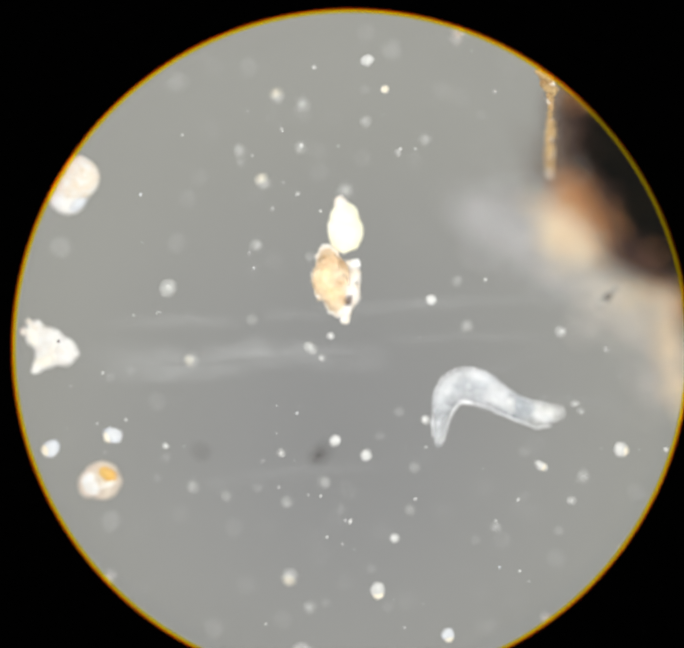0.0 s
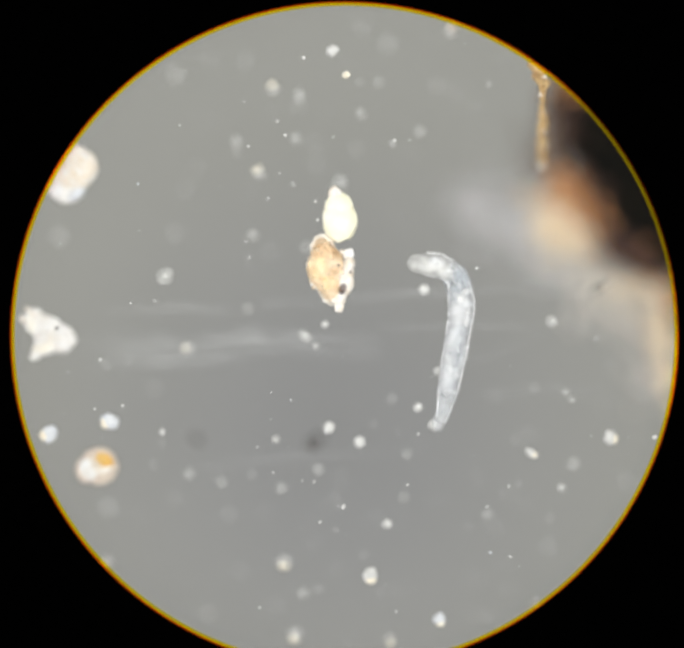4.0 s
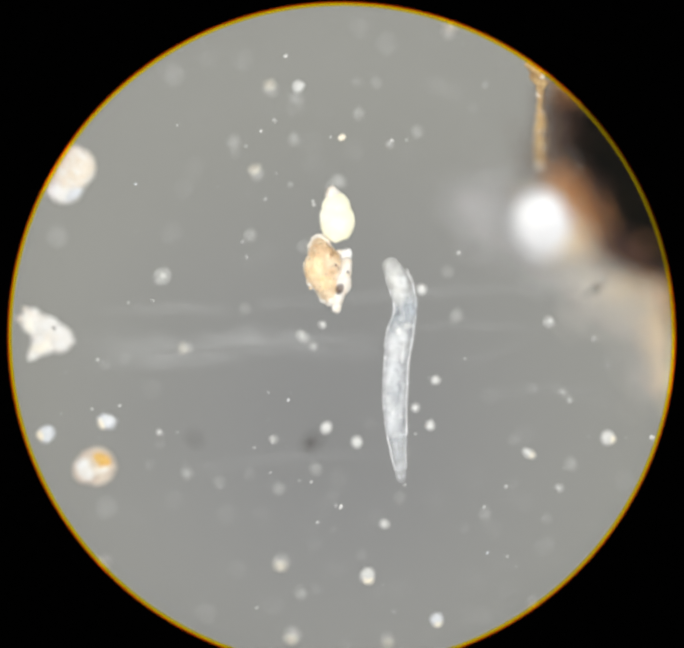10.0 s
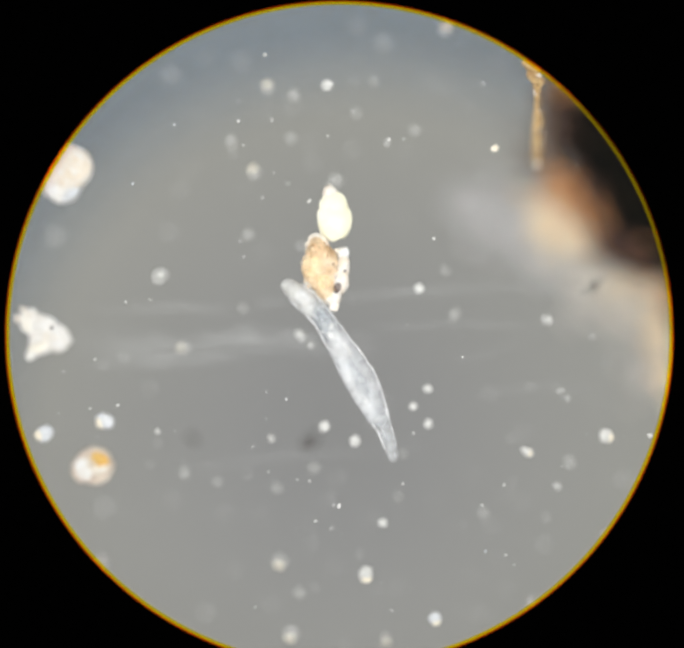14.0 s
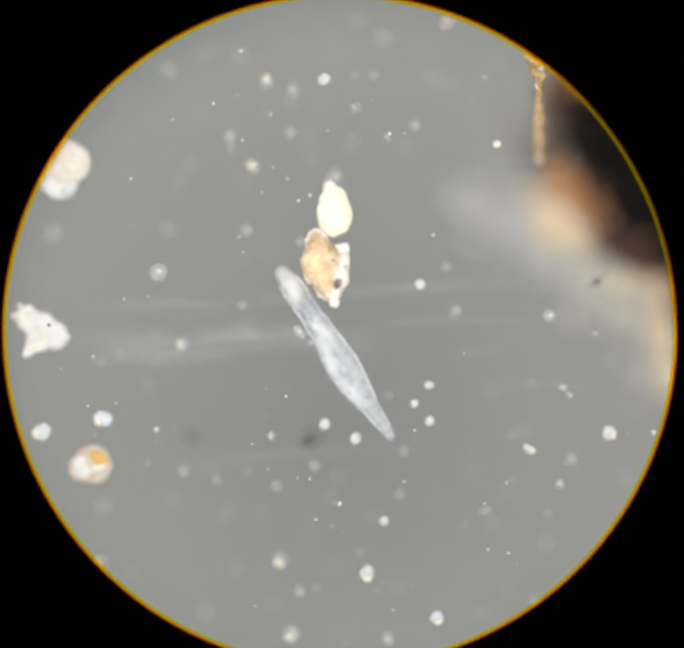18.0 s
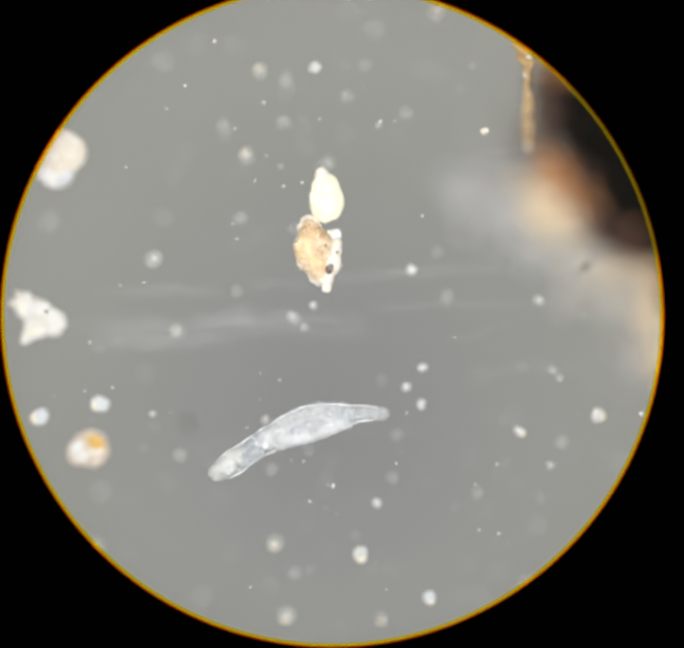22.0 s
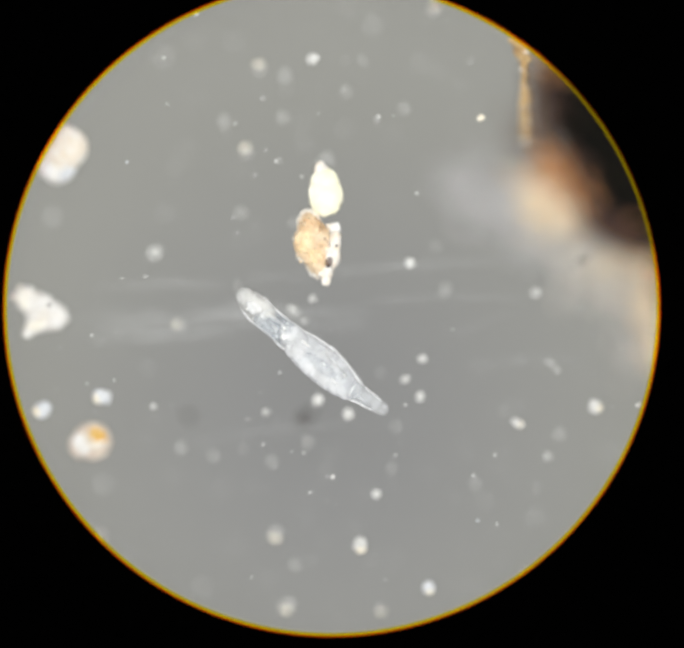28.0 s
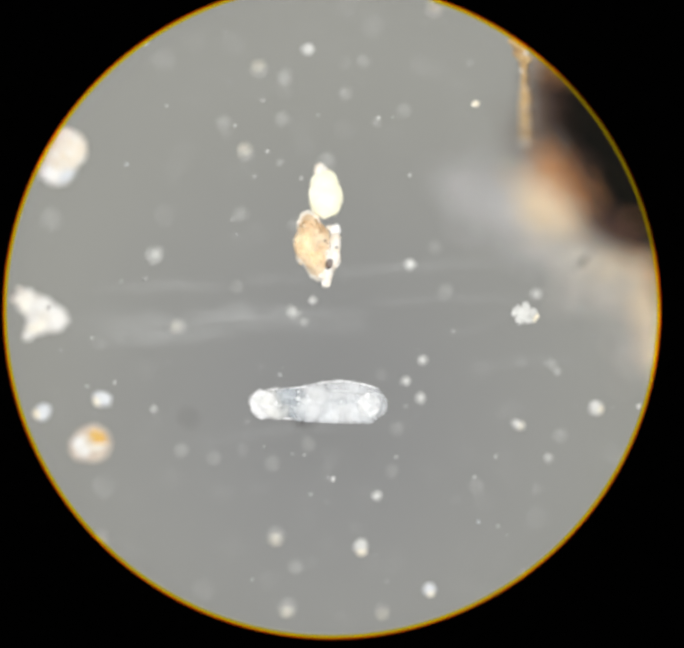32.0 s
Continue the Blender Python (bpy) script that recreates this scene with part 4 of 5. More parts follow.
# the white crumb that the swimmer drags in
crumb = tagged(new("white_crumb"), "ragged white star-shaped crumb of detritus", "detritus")
for k, (x, y, q) in enumerate(((0, 0, 3.6), (3.2, 0.6, 2.2), (-3.4, 0.4, 2.2), (0.6, 3.0, 2.0), (-1.4, -2.8, 2.0), (2.2, -2.4, 1.7), (5.2, -0.6, 1.2), (-2.6, 2.4, 1.3), (4.2, -2.2, 1.0))):
    bm = bmesh.new()
    lump(bm, (x * MM, y * MM, 0), (q * MM, 0.8 * q * MM, min(1.8, 0.6 * q) * MM), 40 * k, 0.3, 2.6, 3, k)
    part("lobe" if k else "body", bm, WARM if k in (6, 8) else WHITE, crumb)


def speck(r, mat, label):
    bm = bmesh.new()
    lump(bm, (0, 0, 0), (r * U, 0.8 * r * U, 0.8 * r * U), 20, 0.2, 2, 3, r)
    return tagged(part("speck", bm, mat), label, "grain", "drifting specks")


lone_grain = grain(1022, 877, 11, 1, WHITE, 1.15)
drift_a = speck(16, WHITE, "bright white grain drifting through the water")
drift_b = speck(10, WARM, "cream grain drifting slowly")
drift_c = speck(5, WHITE, "tiny bright speck drifting through the water")
drift_d = speck(4, WHITE, "tiny bright speck drifting through the water")
drift_e = speck(4, WHITE, "tiny bright speck drifting through the water")
drift_f = speck(4, WHITE, "tiny bright speck drifting through the water")


def drift(ob, z, rows):
    """Key a drifting thing from rows of seconds and millimetres."""
    walk(ob, [(t, pose(x * MM, y * MM, z)) for t, x, y in rows])


def motions():
    body = Spine(crawler_pieces, *CRAWLER)
    white = {8.8: 0.6, 9: 1.0, 9.3: 0.7, 17: 0.3, 31.4: 0.3, 31.7: 0.6, 32: 0.8}

    def bend(t, w, *xy):
        body.bend(t, w, 1.0, white.get(t, 0.0), *xy)

    bend(0, 13.3, 37.8, -46.8, 38.0, -38.3, 41.5, -26.9, 50.6, -23.9, 65.4, -31.5, 75.7, -34.9, 84.4, -34.5)
    bend(0.3, 10.0, 38.6, -44.9, 57.6, -35.4, 80.3, -28.9, 101.2, -26.2, 112.5, -18.6, 119.0, -12.6)
    bend(0.5, 10.0, 37.4, -44.0, 57.5, -36.4, 80.2, -28.0, 99.1, -25.7, 112.4, -19.2, 119.2, -11.6)
    bend(0.8, 10.0, 37.9, -45.7, 57.9, -36.2, 80.6, -28.5, 101.4, -24.7, 112.7, -17.1, 117.3, -9.5)
    bend(1, 10.1, 38.8, -42.6, 51.1, -39.6, 64.7, -33.2, 82.9, -27.6, 96.6, -23.5, 105.2, -16.2, 106.3, -3.9)
    bend(1.3, 10.9, 38.2, -43.8, 55.5, -35.2, 74.7, -25.6, 90.0, -19.8, 98.8, -10.1, 95.0, 3.3)
    bend(1.5, 12.5, 45.4, -41.9, 56.2, -42.2, 71.8, -30.5, 83.4, -20.8, 85.3, -11.1, 78.7, -7.2)
    bend(1.8, 15.0, 36.4, -53.3, 46.9, -53.2, 51.9, -44.7, 48.7, -35.7, 40.2, -33.8, 32.4, -35.0)
    bend(2, 11.0, 37.4, -50.0, 40.6, -56.0, 46.4, -55.6, 48.4, -45.8, 47.6, -35.0, 42.0, -26.8, 32.2, -21.6)
    bend(2.3, 10.9, 41.3, -44.7, 47.0, -35.0, 50.8, -19.5, 51.9, -6.0, 49.5, 7.5, 45.6, 20.3)
    bend(2.5, 10.0, 38.6, -43.7, 44.4, -32.9, 48.1, -13.6, 51.9, 5.7, 55.7, 21.2, 52.5, 35.8)
    bend(2.8, 10.0, 38.8, -43.6, 44.5, -32.7, 47.5, -13.4, 52.1, 5.9, 55.8, 21.3, 54.6, 36.7)
    bend(3, 10.1, 38.3, -45.5, 44.8, -29.9, 48.4, -11.4, 53.4, 8.4, 56.8, 21.2, 52.8, 30.4, 46.8, 36.2)
    bend(3.3, 10.4, 38.6, -43.2, 47.4, -32.4, 52.3, -13.1, 55.7, 6.2, 52.9, 20.8, 41.3, 25.4)
    bend(3.5, 10.4, 38.6, -43.1, 46.3, -32.2, 51.6, -12.9, 55.4, 6.4, 52.2, 19.8, 39.5, 23.6)
    bend(5.5, 9.5, 44.5, -57.0, 35.9, -37.6, 28.5, -19.4, 21.1, -4.7, 10.1, 2.5, -0.9, 1.7)
    bend(6, 10.6, 43.1, -51.7, 40.9, -36.7, 33.7, -20.5, 24.4, -6.1, 17.1, 2.5, 10.0, 5.7, 2.3, 4.4)
    bend(6.5, 10.3, 43.0, -46.9, 40.0, -32.3, 30.7, -15.9, 21.5, -3.1, 11.6, 2.4, 4.3, 3.4)
    bend(7, 12.2, 22.5, -31.0, 32.1, -29.0, 38.8, -20.7, 37.8, -6.3, 29.0, 10.0, 16.5, 18.6, 3.4, 22.8)
    bend(7.5, 10.3, 24.6, -15.2, 36.3, -8.5, 42.5, 2.5, 36.2, 14.5, 23.4, 21.8, 6.9, 24.3)
    bend(8, 10.2, 46.2, -43.7, 39.9, -27.0, 29.3, -7.9, 22.4, 7.5, 15.7, 19.0, 6.9, 28.9)
    bend(8.3, 9.5, 41.2, -47.2, 32.7, -28.2, 25.3, -10.0, 19.0, 6.5, 13.0, 19.3, 6.8, 27.3)
    bend(8.5, 10.3, 39.0, -44.6, 30.8, -24.5, 23.4, -9.9, 17.1, 4.7, 13.0, 17.5, 7.8, 28.5)
    bend(8.8, 12.3, 36.4, -40.4, 30.1, -26.5, 23.4, -11.9, 19.0, -0.9, 16.0, 8.2, 15.2, 15.6)
    bend(9, 21.0, 22.0, -28.5, 20.8, -23.4, 19.6, -18.6, 19.2, -13.6, 19.6, -8.5, 19.9, -2.4)
    bend(9.3, 15.9, 20.0, -41.3, 16.3, -34.0, 16.3, -28.5, 19.9, -21.2, 27.2, -15.7, 34.5, -12.7)
    bend(9.5, 14.3, 23.8, -45.0, 20.1, -37.7, 14.6, -32.2, 20.0, -21.2, 27.3, -13.9, 34.6, -10.2)
    bend(9.8, 11.1, 38.5, -54.1, 25.7, -46.1, 14.6, -39.5, 13.5, -26.7, 23.7, -17.5, 34.6, -4.7)
    bend(10, 10.2, 27.3, -66.0, 25.3, -50.3, 24.4, -31.0, 25.7, -11.8, 28.1, 1.6, 26.1, 11.2, 22.2, 19.7)
    bend(10.3, 11.1, 26.9, -57.2, 40.4, -48.7, 44.0, -34.0, 36.6, -17.6, 27.4, -8.4, 13.4, -3.0)
    bend(10.5, 11.1, 25.8, -59.1, 38.6, -52.4, 44.0, -41.4, 34.8, -30.4, 20.2, -34.2, 0.1, -46.3)
    bend(10.8, 10.5, 25.7, -58.0, 37.8, -51.0, 42.3, -40.6, 32.5, -32.0, 16.9, -30.3, -0.4, -40.8)
    bend(11, 11.0, 26.3, -59.4, 34.9, -52.0, 39.3, -42.0, 32.5, -30.9, 22.9, -24.2, 11.4, -23.2, -4.4, -27.5)
    bend(11.3, 13.5, 27.4, -56.4, 30.8, -44.2, 23.8, -35.6, 15.2, -30.4, 8.2, -23.5, 0.6, -17.3)
    bend(11.5, 10.5, 29.1, -55.8, 22.1, -41.0, 14.4, -27.1, 7.5, -15.0, 1.2, -6.4, -6.5, 1.6)
    bend(12, 10.4, 26.2, -57.9, 18.6, -43.8, 10.0, -29.5, 1.3, -13.6, -6.9, -0.6, -19.6, 13.8)
    bend(12.3, 12.8, 26.6, -56.5, 18.9, -39.2, 10.2, -25.4, 2.2, -11.6, -3.7, -1.2, -8.9, 4.0)
    bend(12.5, 15.8, 26.7, -56.6, 19.1, -44.5, 10.4, -32.4, 4.5, -20.3, 1.0, -10.0, -1.1, -4.1)
    bend(12.8, 15.8, 27.9, -55.1, 27.9, -44.7, 20.9, -32.6, 15.7, -24.0, 10.5, -15.3, 3.5, -11.9)
    bend(13, 10.6, 26.6, -58.0, 20.6, -45.1, 12.2, -31.2, 2.9, -14.5, -5.5, -1.6, -16.7, 12.8)
    bend(13.5, 10.9, 26.5, -57.0, 17.8, -39.7, 9.1, -24.1, 1.4, -10.3, -6.6, 1.8, -15.9, 12.1)
    bend(14, 11.7, 25.0, -58.4, 20.5, -44.9, 12.5, -28.2, 3.2, -12.5, -6.1, 0.5, -17.5, 10.5)
    bend(14.3, 14.6, 22.3, -51.4, 16.7, -39.2, 9.7, -27.2, 3.8, -16.8, -1.4, -9.9, -8.3, -8.9)
    bend(14.5, 19.0, 34.6, -60.0, 32.0, -52.2, 27.6, -47.6, 22.9, -46.8, 18.8, -49.0, 16.4, -53.4)
    bend(16.5, 15.8, 21.0, -52.2, 14.1, -53.2, 7.1, -53.3, 0.1, -48.7, -5.1, -46.3, -10.4, -44.6)
    bend(16.8, 21.8, 21.0, -49.9, 17.6, -48.5, 12.4, -46.1, 9.6, -44.4, 7.2, -43.1, 4.8, -41.0)
    bend(17, 18.6, 23.6, -49.6, 21.0, -46.4, 17.8, -42.6, 14.4, -37.6, 11.8, -33.2, 10.0, -29.2)
    bend(17.3, 13.1, 21.9, -50.1, 13.5, -37.4, 8.1, -24.8, 3.8, -13.9, 0.9, -6.7, -0.9, -2.0)
    bend(17.5, 11.1, 22.6, -50.6, 13.5, -35.3, 4.5, -22.7, -3.5, -11.8, -10.7, -0.9, -19.1, 9.2)
    bend(18, 11.8, 23.8, -50.9, 16.0, -39.8, 7.0, -26.6, -1.9, -11.8, -9.6, -0.4, -19.4, 14.3)
    bend(18.5, 15.9, 22.5, -50.6, 13.4, -39.8, 6.2, -28.9, 1.5, -18.0, -2.9, -9.0, -5.4, -1.8)
    bend(19, 13.5, 24.1, -50.7, 17.2, -39.9, 8.0, -25.2, -0.3, -11.4, -7.6, -2.2, -18.4, 8.8)
    bend(19.3, 19.0, 23.0, -50.4, 17.6, -44.9, 12.2, -39.5, 6.7, -35.8, 2.0, -32.9, -2.3, -32.9)
    bend(19.5, 15.9, 22.4, -49.5, 21.3, -44.1, 14.1, -43.0, 7.5, -47.0, 5.7, -56.8, 6.0, -65.8)
    bend(20, 12.5, 24.5, -49.4, 26.6, -42.6, 22.4, -37.8, 15.6, -38.6, 12.0, -46.6, 15.7, -56.4, 23.4, -65.2, 33.0, -71.5)
    bend(20.5, 13.1, 25.0, -51.0, 22.4, -39.9, 12.0, -41.7, 3.4, -52.8, 1.9, -65.8, 6.3, -77.7)
    bend(21, 12.1, 23.0, -51.1, 22.7, -40.6, 14.3, -39.8, 4.6, -45.0, -2.2, -54.6, -2.7, -66.3, 0.4, -76.9)
    bend(21.5, 12.3, 24.0, -49.2, 17.8, -39.2, 6.7, -43.6, -2.6, -52.8, -8.2, -65.6, -10.1, -79.6)
    bend(21.8, 12.3, 22.5, -50.9, 8.8, -49.0, -4.1, -53.7, -17.0, -59.9, -28.1, -69.1, -39.2, -79.3)
    bend(22, 13.3, 25.0, -48.3, 12.4, -48.2, -3.0, -51.1, -14.7, -54.9, -26.3, -60.6, -43.4, -72.3)
    bend(22.5, 13.9, 23.6, -51.2, 10.6, -47.4, -2.4, -46.6, -15.4, -48.0, -26.5, -50.9, -37.7, -57.1)
    bend(22.8, 10.7, 23.6, -50.9, 7.0, -48.2, -9.7, -45.2, -26.3, -41.4, -41.1, -39.5, -57.7, -38.3)
    bend(23, 12.5, 25.5, -49.0, 10.0, -44.1, -5.5, -37.8, -21.0, -31.2, -36.3, -26.6, -52.7, -23.6)
    bend(23.3, 14.3, 22.2, -51.4, 13.5, -45.1, 3.1, -38.1, -7.3, -32.8, -17.7, -29.3, -29.9, -24.7)
    bend(23.5, 14.3, 23.3, -51.3, 17.1, -43.3, 6.7, -36.3, -3.7, -31.7, -14.1, -29.2, -28.7, -28.1)
    bend(24, 9.8, 25.1, -49.9, 10.8, -39.6, -4.6, -27.9, -18.0, -17.2, -31.5, -8.4, -47.7, -1.9)
    bend(24.5, 12.0, 23.9, -50.9, 12.4, -40.4, 0.3, -31.6, -11.8, -24.5, -22.2, -18.2, -35.1, -13.9)
    bend(24.8, 13.1, 23.1, -51.1, 12.7, -40.6, 0.6, -30.1, -9.9, -23.1, -20.3, -16.1, -30.7, -11.5)
    bend(25, 14.8, 25.4, -48.9, 17.2, -49.8, 7.6, -45.0, -2.0, -35.3, -5.8, -23.7, -8.8, -12.4)
    bend(25.5, 13.5, 23.1, -51.8, 14.4, -55.6, 3.9, -47.5, -0.2, -37.0, -1.2, -26.5, 0.6, -17.1)
    bend(27.5, 12.4, 23.7, -51.6, 12.1, -40.3, -0.1, -27.8, -10.6, -19.0, -19.4, -10.1, -30.9, -1.2)
    bend(28, 14.2, 24.8, -50.6, 11.6, -41.6, -0.7, -31.0, -11.9, -21.7, -20.5, -14.4, -32.7, -3.4)
    bend(28.3, 18.0, 24.2, -51.3, 17.2, -44.9, 10.2, -39.5, 3.2, -36.0, -2.1, -34.1, -7.3, -33.4)
    bend(28.5, 18.8, 22.3, -53.5, 19.9, -48.9, 15.3, -47.1, 11.1, -47.4, 7.6, -49.8, 5.8, -54.4)
    bend(29, 14.0, 26.3, -51.5, 23.8, -46.1, 17.0, -46.2, 11.2, -51.4, 13.4, -58.8, 19.2, -65.4, 27.0, -72.8)
    bend(29.5, 16.5, 24.3, -50.1, 20.8, -45.5, 14.5, -44.7, 9.2, -49.3, 5.6, -55.2, 3.1, -60.5)
    bend(29.8, 14.6, 27.9, -48.5, 22.6, -42.1, 15.6, -42.1, 9.6, -47.3, 6.0, -55.4, 4.8, -65.9)
    bend(30, 12.9, 28.7, -42.3, 22.8, -41.1, 13.1, -41.6, 3.2, -48.3, -1.7, -57.1, -1.8, -67.6)
    bend(30.3, 11.3, 23.7, -48.6, 13.9, -48.5, -0.2, -51.9, -14.4, -57.1, -26.7, -62.2, -40.9, -70.9)
    bend(30.5, 10.4, 24.4, -50.1, 5.5, -50.6, -14.8, -53.1, -35.1, -58.3, -58.7, -65.5)
    bend(30.7, 11.5, 23.6, -48.6, 5.4, -48.5, -14.9, -51.6, -31.8, -56.2, -45.3, -63.5)
    bend(30.8, 13.7, 24.2, -48.6, 8.7, -47.1, -8.1, -48.3, -21.7, -52.2, -31.8, -59.5)
    bend(31, 12.3, 24.3, -50.2, 20.9, -40.8, 9.4, -36.6, -2.7, -40.3, -12.2, -49.6, -17.6, -62.4)
    bend(31.2, 14.4, 23.5, -48.3, 17.5, -38.2, 2.0, -38.0, -11.6, -48.0, -18.5, -62.8)
    bend(31.4, 15.1, 23.4, -48.2, 15.4, -40.0, 1.9, -39.9, -11.6, -46.5, -21.9, -59.9)
    bend(31.7, 15.8, 23.4, -48.2, 8.6, -44.7, -4.9, -45.9, -18.4, -51.2, -27.2, -55.8)
    bend(32, 16.7, 24.2, -48.2, 16.8, -46.7, 5.1, -45.8, -6.6, -46.3, -18.3, -46.2, -28.5, -46.1)
    body.key_all()

    other = Spine(swimmer_pieces, *SWIMMER, 0.2)

    def swim(t, x0, y0, x1, y1):
        short = math.hypot(x1 - x0, y1 - y0)
        k = (320 + 17) / 320
        other.bend(t, 17.0 if short > 72 else 18.5, -17, 0.0, k * x0, k * y0, k * 0.5 * (x0 + x1), k * 0.5 * (y0 + y1), k * x1, k * y1)

    swim(0, 181.2, -200.7, 142.0, -135.3)
    swim(29.4, 192.8, -223.8, 152.8, -155.9)
    swim(29.6, 132.7, -142.4, 107.6, -76.7)
    swim(29.8, 122.8, -114.1, 89.0, -47.6)
    swim(30, 111.7, -78.4, 79.8, -17.3)
    swim(30.1, 113.1, -71.6, 71.2, -1.7)
    swim(30.2, 111.8, -69.6, 63.3, 8.5)
    swim(30.3, 113.2, -69.6, 60.0, 16.6)
    swim(30.4, 109.9, -64.8, 54.7, 22.0)
    swim(30.5, 83.2, -30.9, 42.1, 43.7)
    swim(30.6, 70.0, 3.0, 30.1, 68.8)
    swim(30.7, 43.4, 43.8, 14.8, 91.3)
    swim(30.8, 32.0, 57.4, 3.5, 108.3)
    swim(31, 38.0, 60.9, -6.5, 132.1)
    swim(31.2, 38.0, 61.0, -9.9, 128.9)
    swim(31.4, 12.1, 105.2, -26.5, 162.8)
    swim(31.7, -19.9, 156.1, -53.0, 217.1)
    swim(32, -33.0, 183.2, -66.2, 244.2)
    other.key_all()

    def float_by(*rows):
        """Seconds, millimetres, depth, turn and how far the body is tilted on end."""
        walk(drifter, [(t, pose(x * MM * (D - z) / D, y * MM * (D - z) / D, z, 0, 0, turn) @ pose(0, 0, 0, tilt)) for t, x, y, z, turn, tilt in rows])

    float_by((0, 92, 124, -0.3, 0, 10), (0.5, 78.3, 92.4, -0.3, 0, 10), (0.8, 64.0, 68.0, -0.55, 0, 20), (1, 71.0, 60.5, -0.95, 10, 55), (1.3, 76.8, 32.0, -0.3, 20, 55), (1.5, 86.0, 19.2, -0.32, 50, 60), (1.8, 96.3, 9.9, -0.5, 50, 50),
             (2, 118.6, -12.0, -1.24, 40, 15), (2.3, 124.6, -24.9, -0.9, 40, 40), (2.5, 124.8, -24.0, -0.5, 30, 50), (2.8, 121.5, -20.8, -0.4, 20, 50), (3, 141.4, -42.0, -0.4, 20, 50), (4.2, 165, 37.9, -0.4, 0, 30), (5.2, 96.4, 112, -0.5, 0, 10),
             (5.5, 82.4, 93.3, -0.9, 0, 10), (6, 63.0, 67.2, -1.26, 0, 2), (6.5, 59.9, 66.4, -1.2, 0, 12), (7, 66.4, 73.4, -0.92, 0, 60), (7.5, 66.7, 70.4, -0.45, 10, 30), (8, 83.0, 31.4, -0.68, 15, 66), (8.5, 85.0, 32.8, -0.68, 20, 66),
             (9, 82.6, 35.2, -0.70, 20, 68), (9.5, 82.0, 35.4, -0.68, 20, 66), (10, 81.2, 35.2, -0.68, 20, 66), (10.5, 78.3, 35.2, -0.68, 30, 66), (11, 81.2, 34.8, -0.66, 20, 66), (11.5, 81.8, 34.0, -0.56, 10, 66), (12, 80.8, 31.4, -0.35, 20, 66),
             (12.5, 71.2, 38.3, -0.36, 40, 66), (12.8, 64.0, 74.0, -0.36, 10, 10), (13, 59.6, 94.6, -0.31, -10, -48), (13.5, 69.0, 165, -0.36, -10, -20), (32, 73.2, 170, -0.36, 0, 0))
    for ob, name in drifter_parts:       # it stretches and spreads its flanks when it swims deep down
        across, along = {"left_flank": (-1, 0), "right_flank": (1, 0), "head": (0, 1.4), "foot": (0, -1.4)}[name]
        walk(ob, [(t, pose(across * wide * MM, along * wide * MM, 0)) for t, wide in ((0, 0), (0.8, 1), (1, 2), (1.3, 0), (1.8, 0), (2, 7), (2.3, 4), (2.5, 0), (5.2, 2), (5.5, 4), (6, 6.5), (6.5, 6), (7, 1), (7.5, 0), (8, -2), (11.5, -2), (12, 0), (32, 0))])
    walk(crumb, [(t, pose(x * MM, y * MM, -2 * MM, 0, 0, a)) for t, x, y, a in ((0, 150, -150, 60), (29.4, 150, -150, 60), (29.8, 97.7, -59.9, 50), (30, 101.4, -42.0, 40), (30.1, 100.7, -35.0, 40), (30.2, 100.0, -27.6, 30),
                                                                           (30.3, 98.1, -22.9, 20), (30.4, 96.1, -22.9, 10), (30.5, 84.0, -17.4, 0), (30.6, 81.3, -11.9, -10), (31, 81.1, -11.7, -8), (32, 81.1, -11.4, -5))])
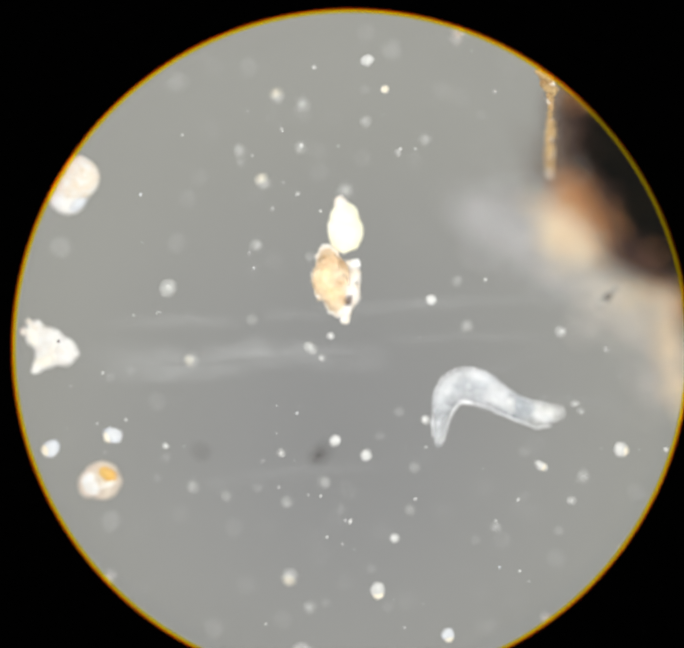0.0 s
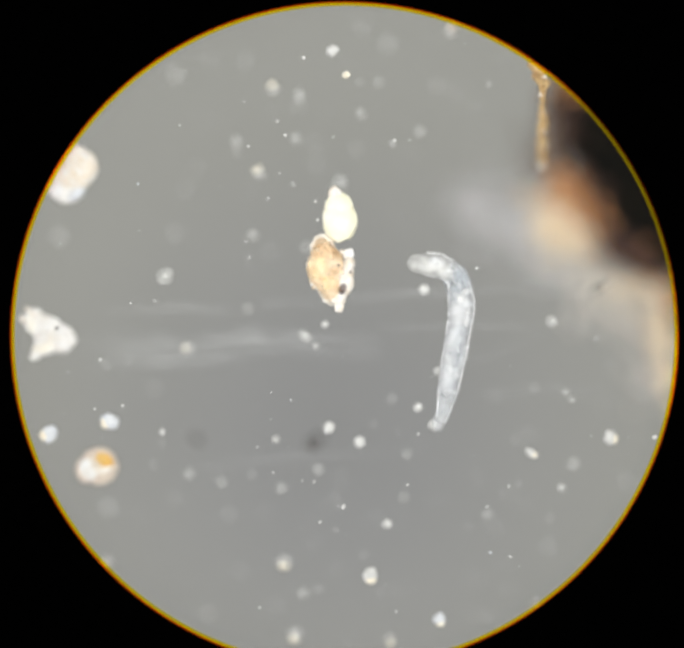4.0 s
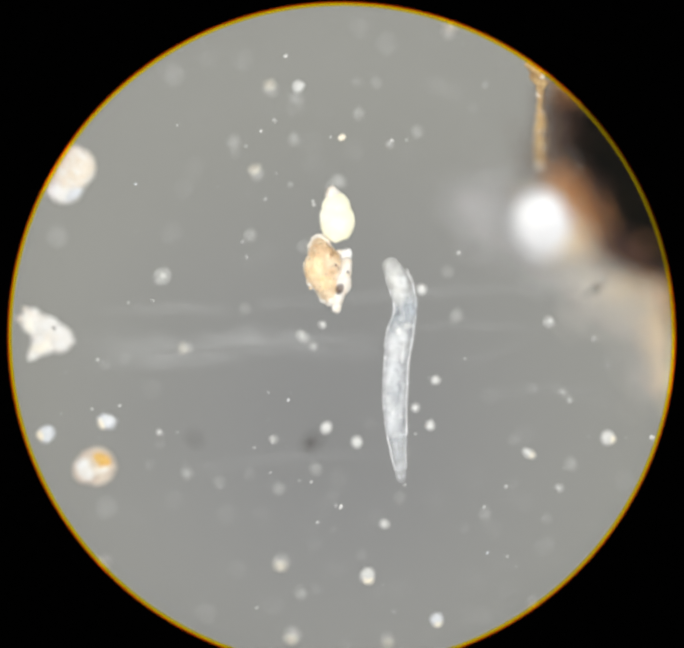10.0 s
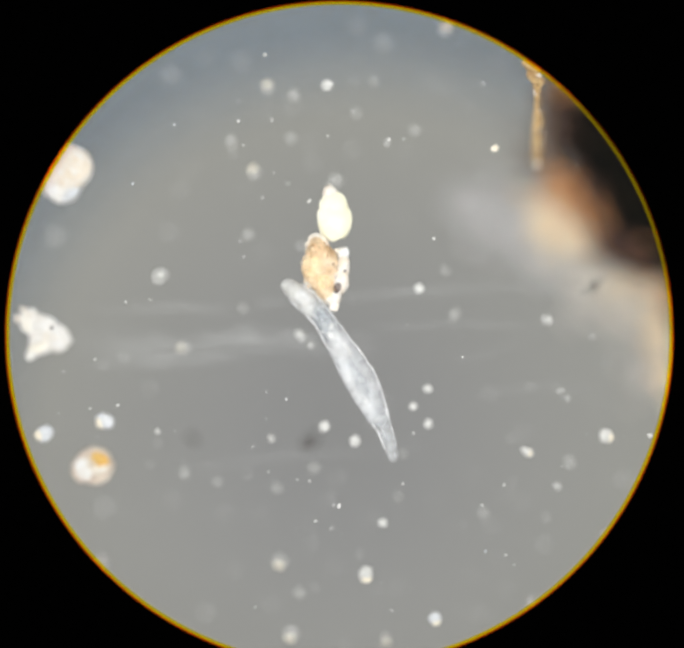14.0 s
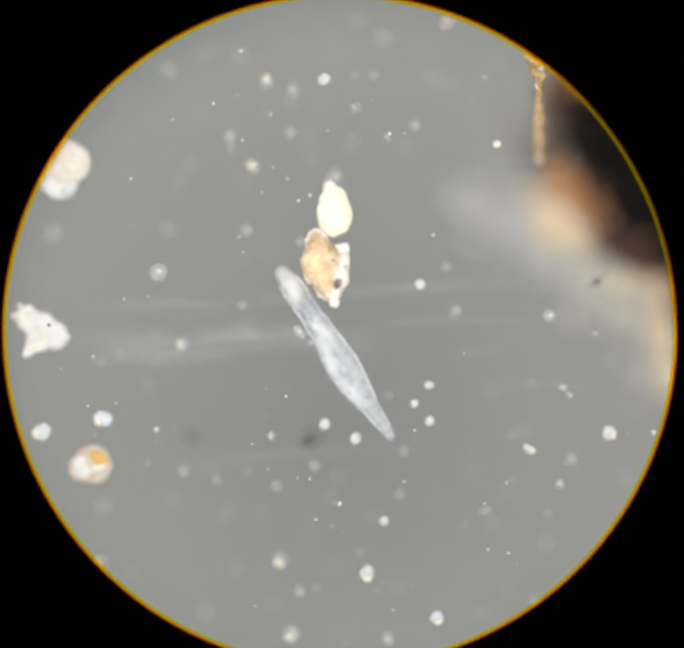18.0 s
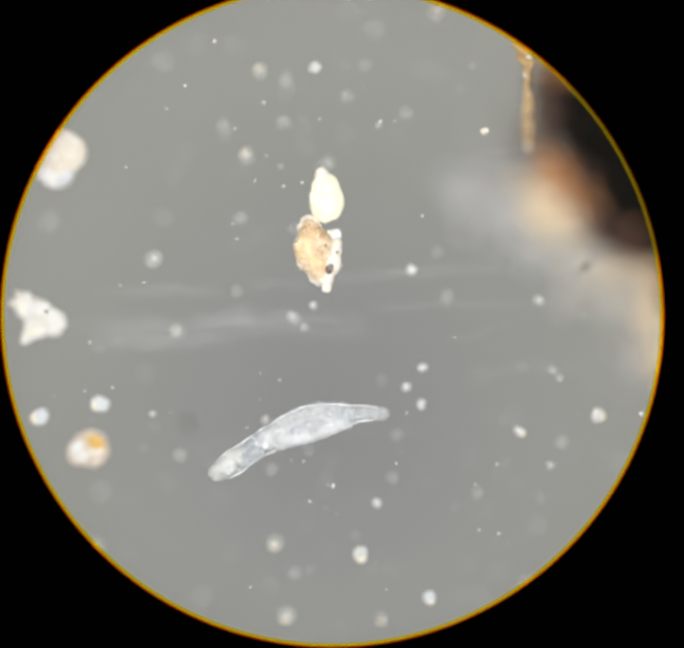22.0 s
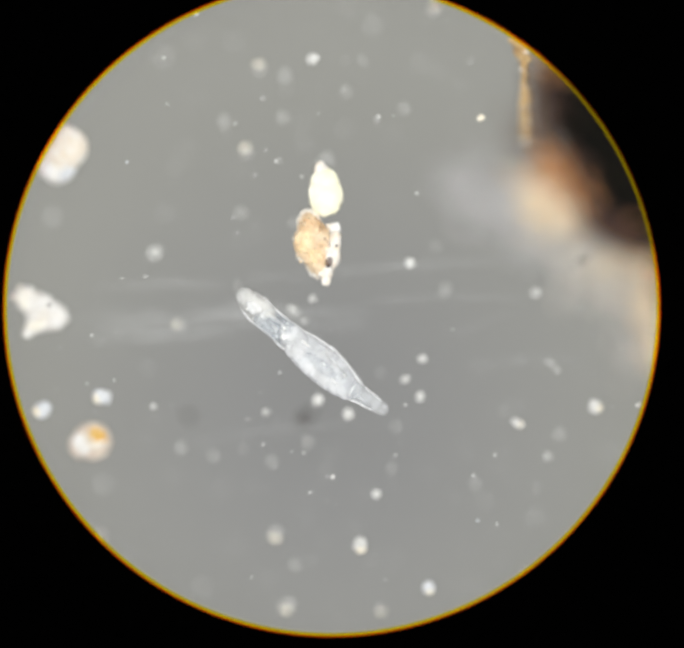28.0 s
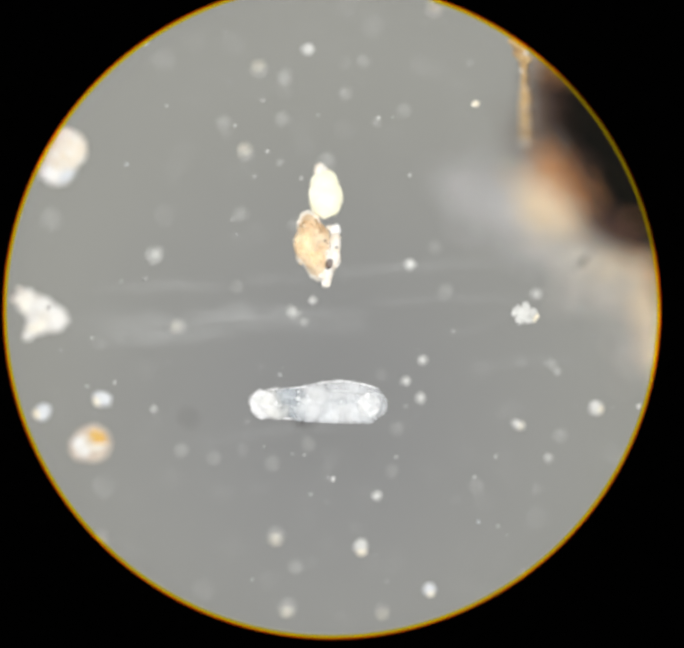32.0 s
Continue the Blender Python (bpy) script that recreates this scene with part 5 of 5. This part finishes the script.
    walk(blue_ring, [(t, pose(HUB.x + x * 1.4 * U, HUB.y - y * 1.4 * U, -130 * MM)) for t, x, y in ((0, 0, 0), (11, 0, 0), (12, 50, 90), (13, 70, 110), (13.5, 70, 130), (14, 55, 245), (14.3, 110, 310), (14.5, 140, 350), (15.5, 110, 220),
                                                                                          (16.5, 60, 100), (17, 30, 30), (18, 50, 70), (18.5, 210, 210), (19, 40, 50), (19.5, 30, 20), (20, 160, 20), (20.4, 330, 140), (20.5, 280, 150), (21, 50, 20), (22, 0, 0), (32, 0, 0))])
    walk(lone_grain, [(t, pose(*(P(1022 + x, 877 + y, DEPTH[1])))) for t, x, y in ((0, 0, 0), (8, 0, 5), (10, 0, 21), (13, -13, 44), (19, -12, 42), (25, -6, 38), (32, -6, 36))])
    drift(drift_a, -0.10, ((0, 10.2, 106.0), (1, 2.5, 98.6), (2, -3.6, 104.7), (3, -3.7, 108.9), (6, 3.0, 98.1), (7, -9.0, 95.0), (8, -21.8, 92.3), (10, -14.8, 92.3), (12, -10.0, 93.6), (13, 0.2, 92.9), (14, -1.8, 92.4), (17, -3.0, 92.2), (19, -3.0, 92.5), (24, -3.3, 93.0), (28, -3.7, 94.5), (32, -5.7, 99.2)))
    drift(drift_b, -0.03, ((0, 16.9, 92.4), (1, 10.3, 81.9), (2, 1.6, 90.4), (3, 0.9, 95.7), (6, 11.5, 85.1), (8, -8.9, 70.6), (10, 3.1, 69.9), (12, 16.5, 66.4), (12.4, 30, 62.0), (13, 63.6, 58.0), (14, 65.3, 65.3), (19, 65.5, 64.6), (23, 64.7, 64.9), (28, 64.5, 67.8), (32, 62.5, 74.0)))
    drift(drift_c, -0.02, ((0, -10.9, 100.7), (13, -24.5, 102.1), (19, -37.8, 101.0), (23, -44.4, 101.1), (28, -50.5, 110.3), (32, -70.4, 117.9)))
    drift(drift_d, -0.02, ((0, -16.0, 70.1), (13, -34.8, 74.5), (19, -48.7, 81.3), (23, -56.9, 84.1), (28, -63.8, 92.8), (32, -70.5, 99.1)))
    drift(drift_e, -0.02, ((0, -7.5, 31.0), (13, -8.5, 43.8), (19, -13.9, 42.0), (23, -16.3, 43.5), (28, -18.7, 50.6), (32, -22.0, 55.3)))
    drift(drift_f, -0.02, ((0, 56.3, 17.4), (9, 52.1, 22.0), (13, 41.5, 29.1), (19, 40.1, 28.6), (23, 39.5, 31.6), (28, 38.1, 37.1), (32, 35.4, 45.0)))


motions()
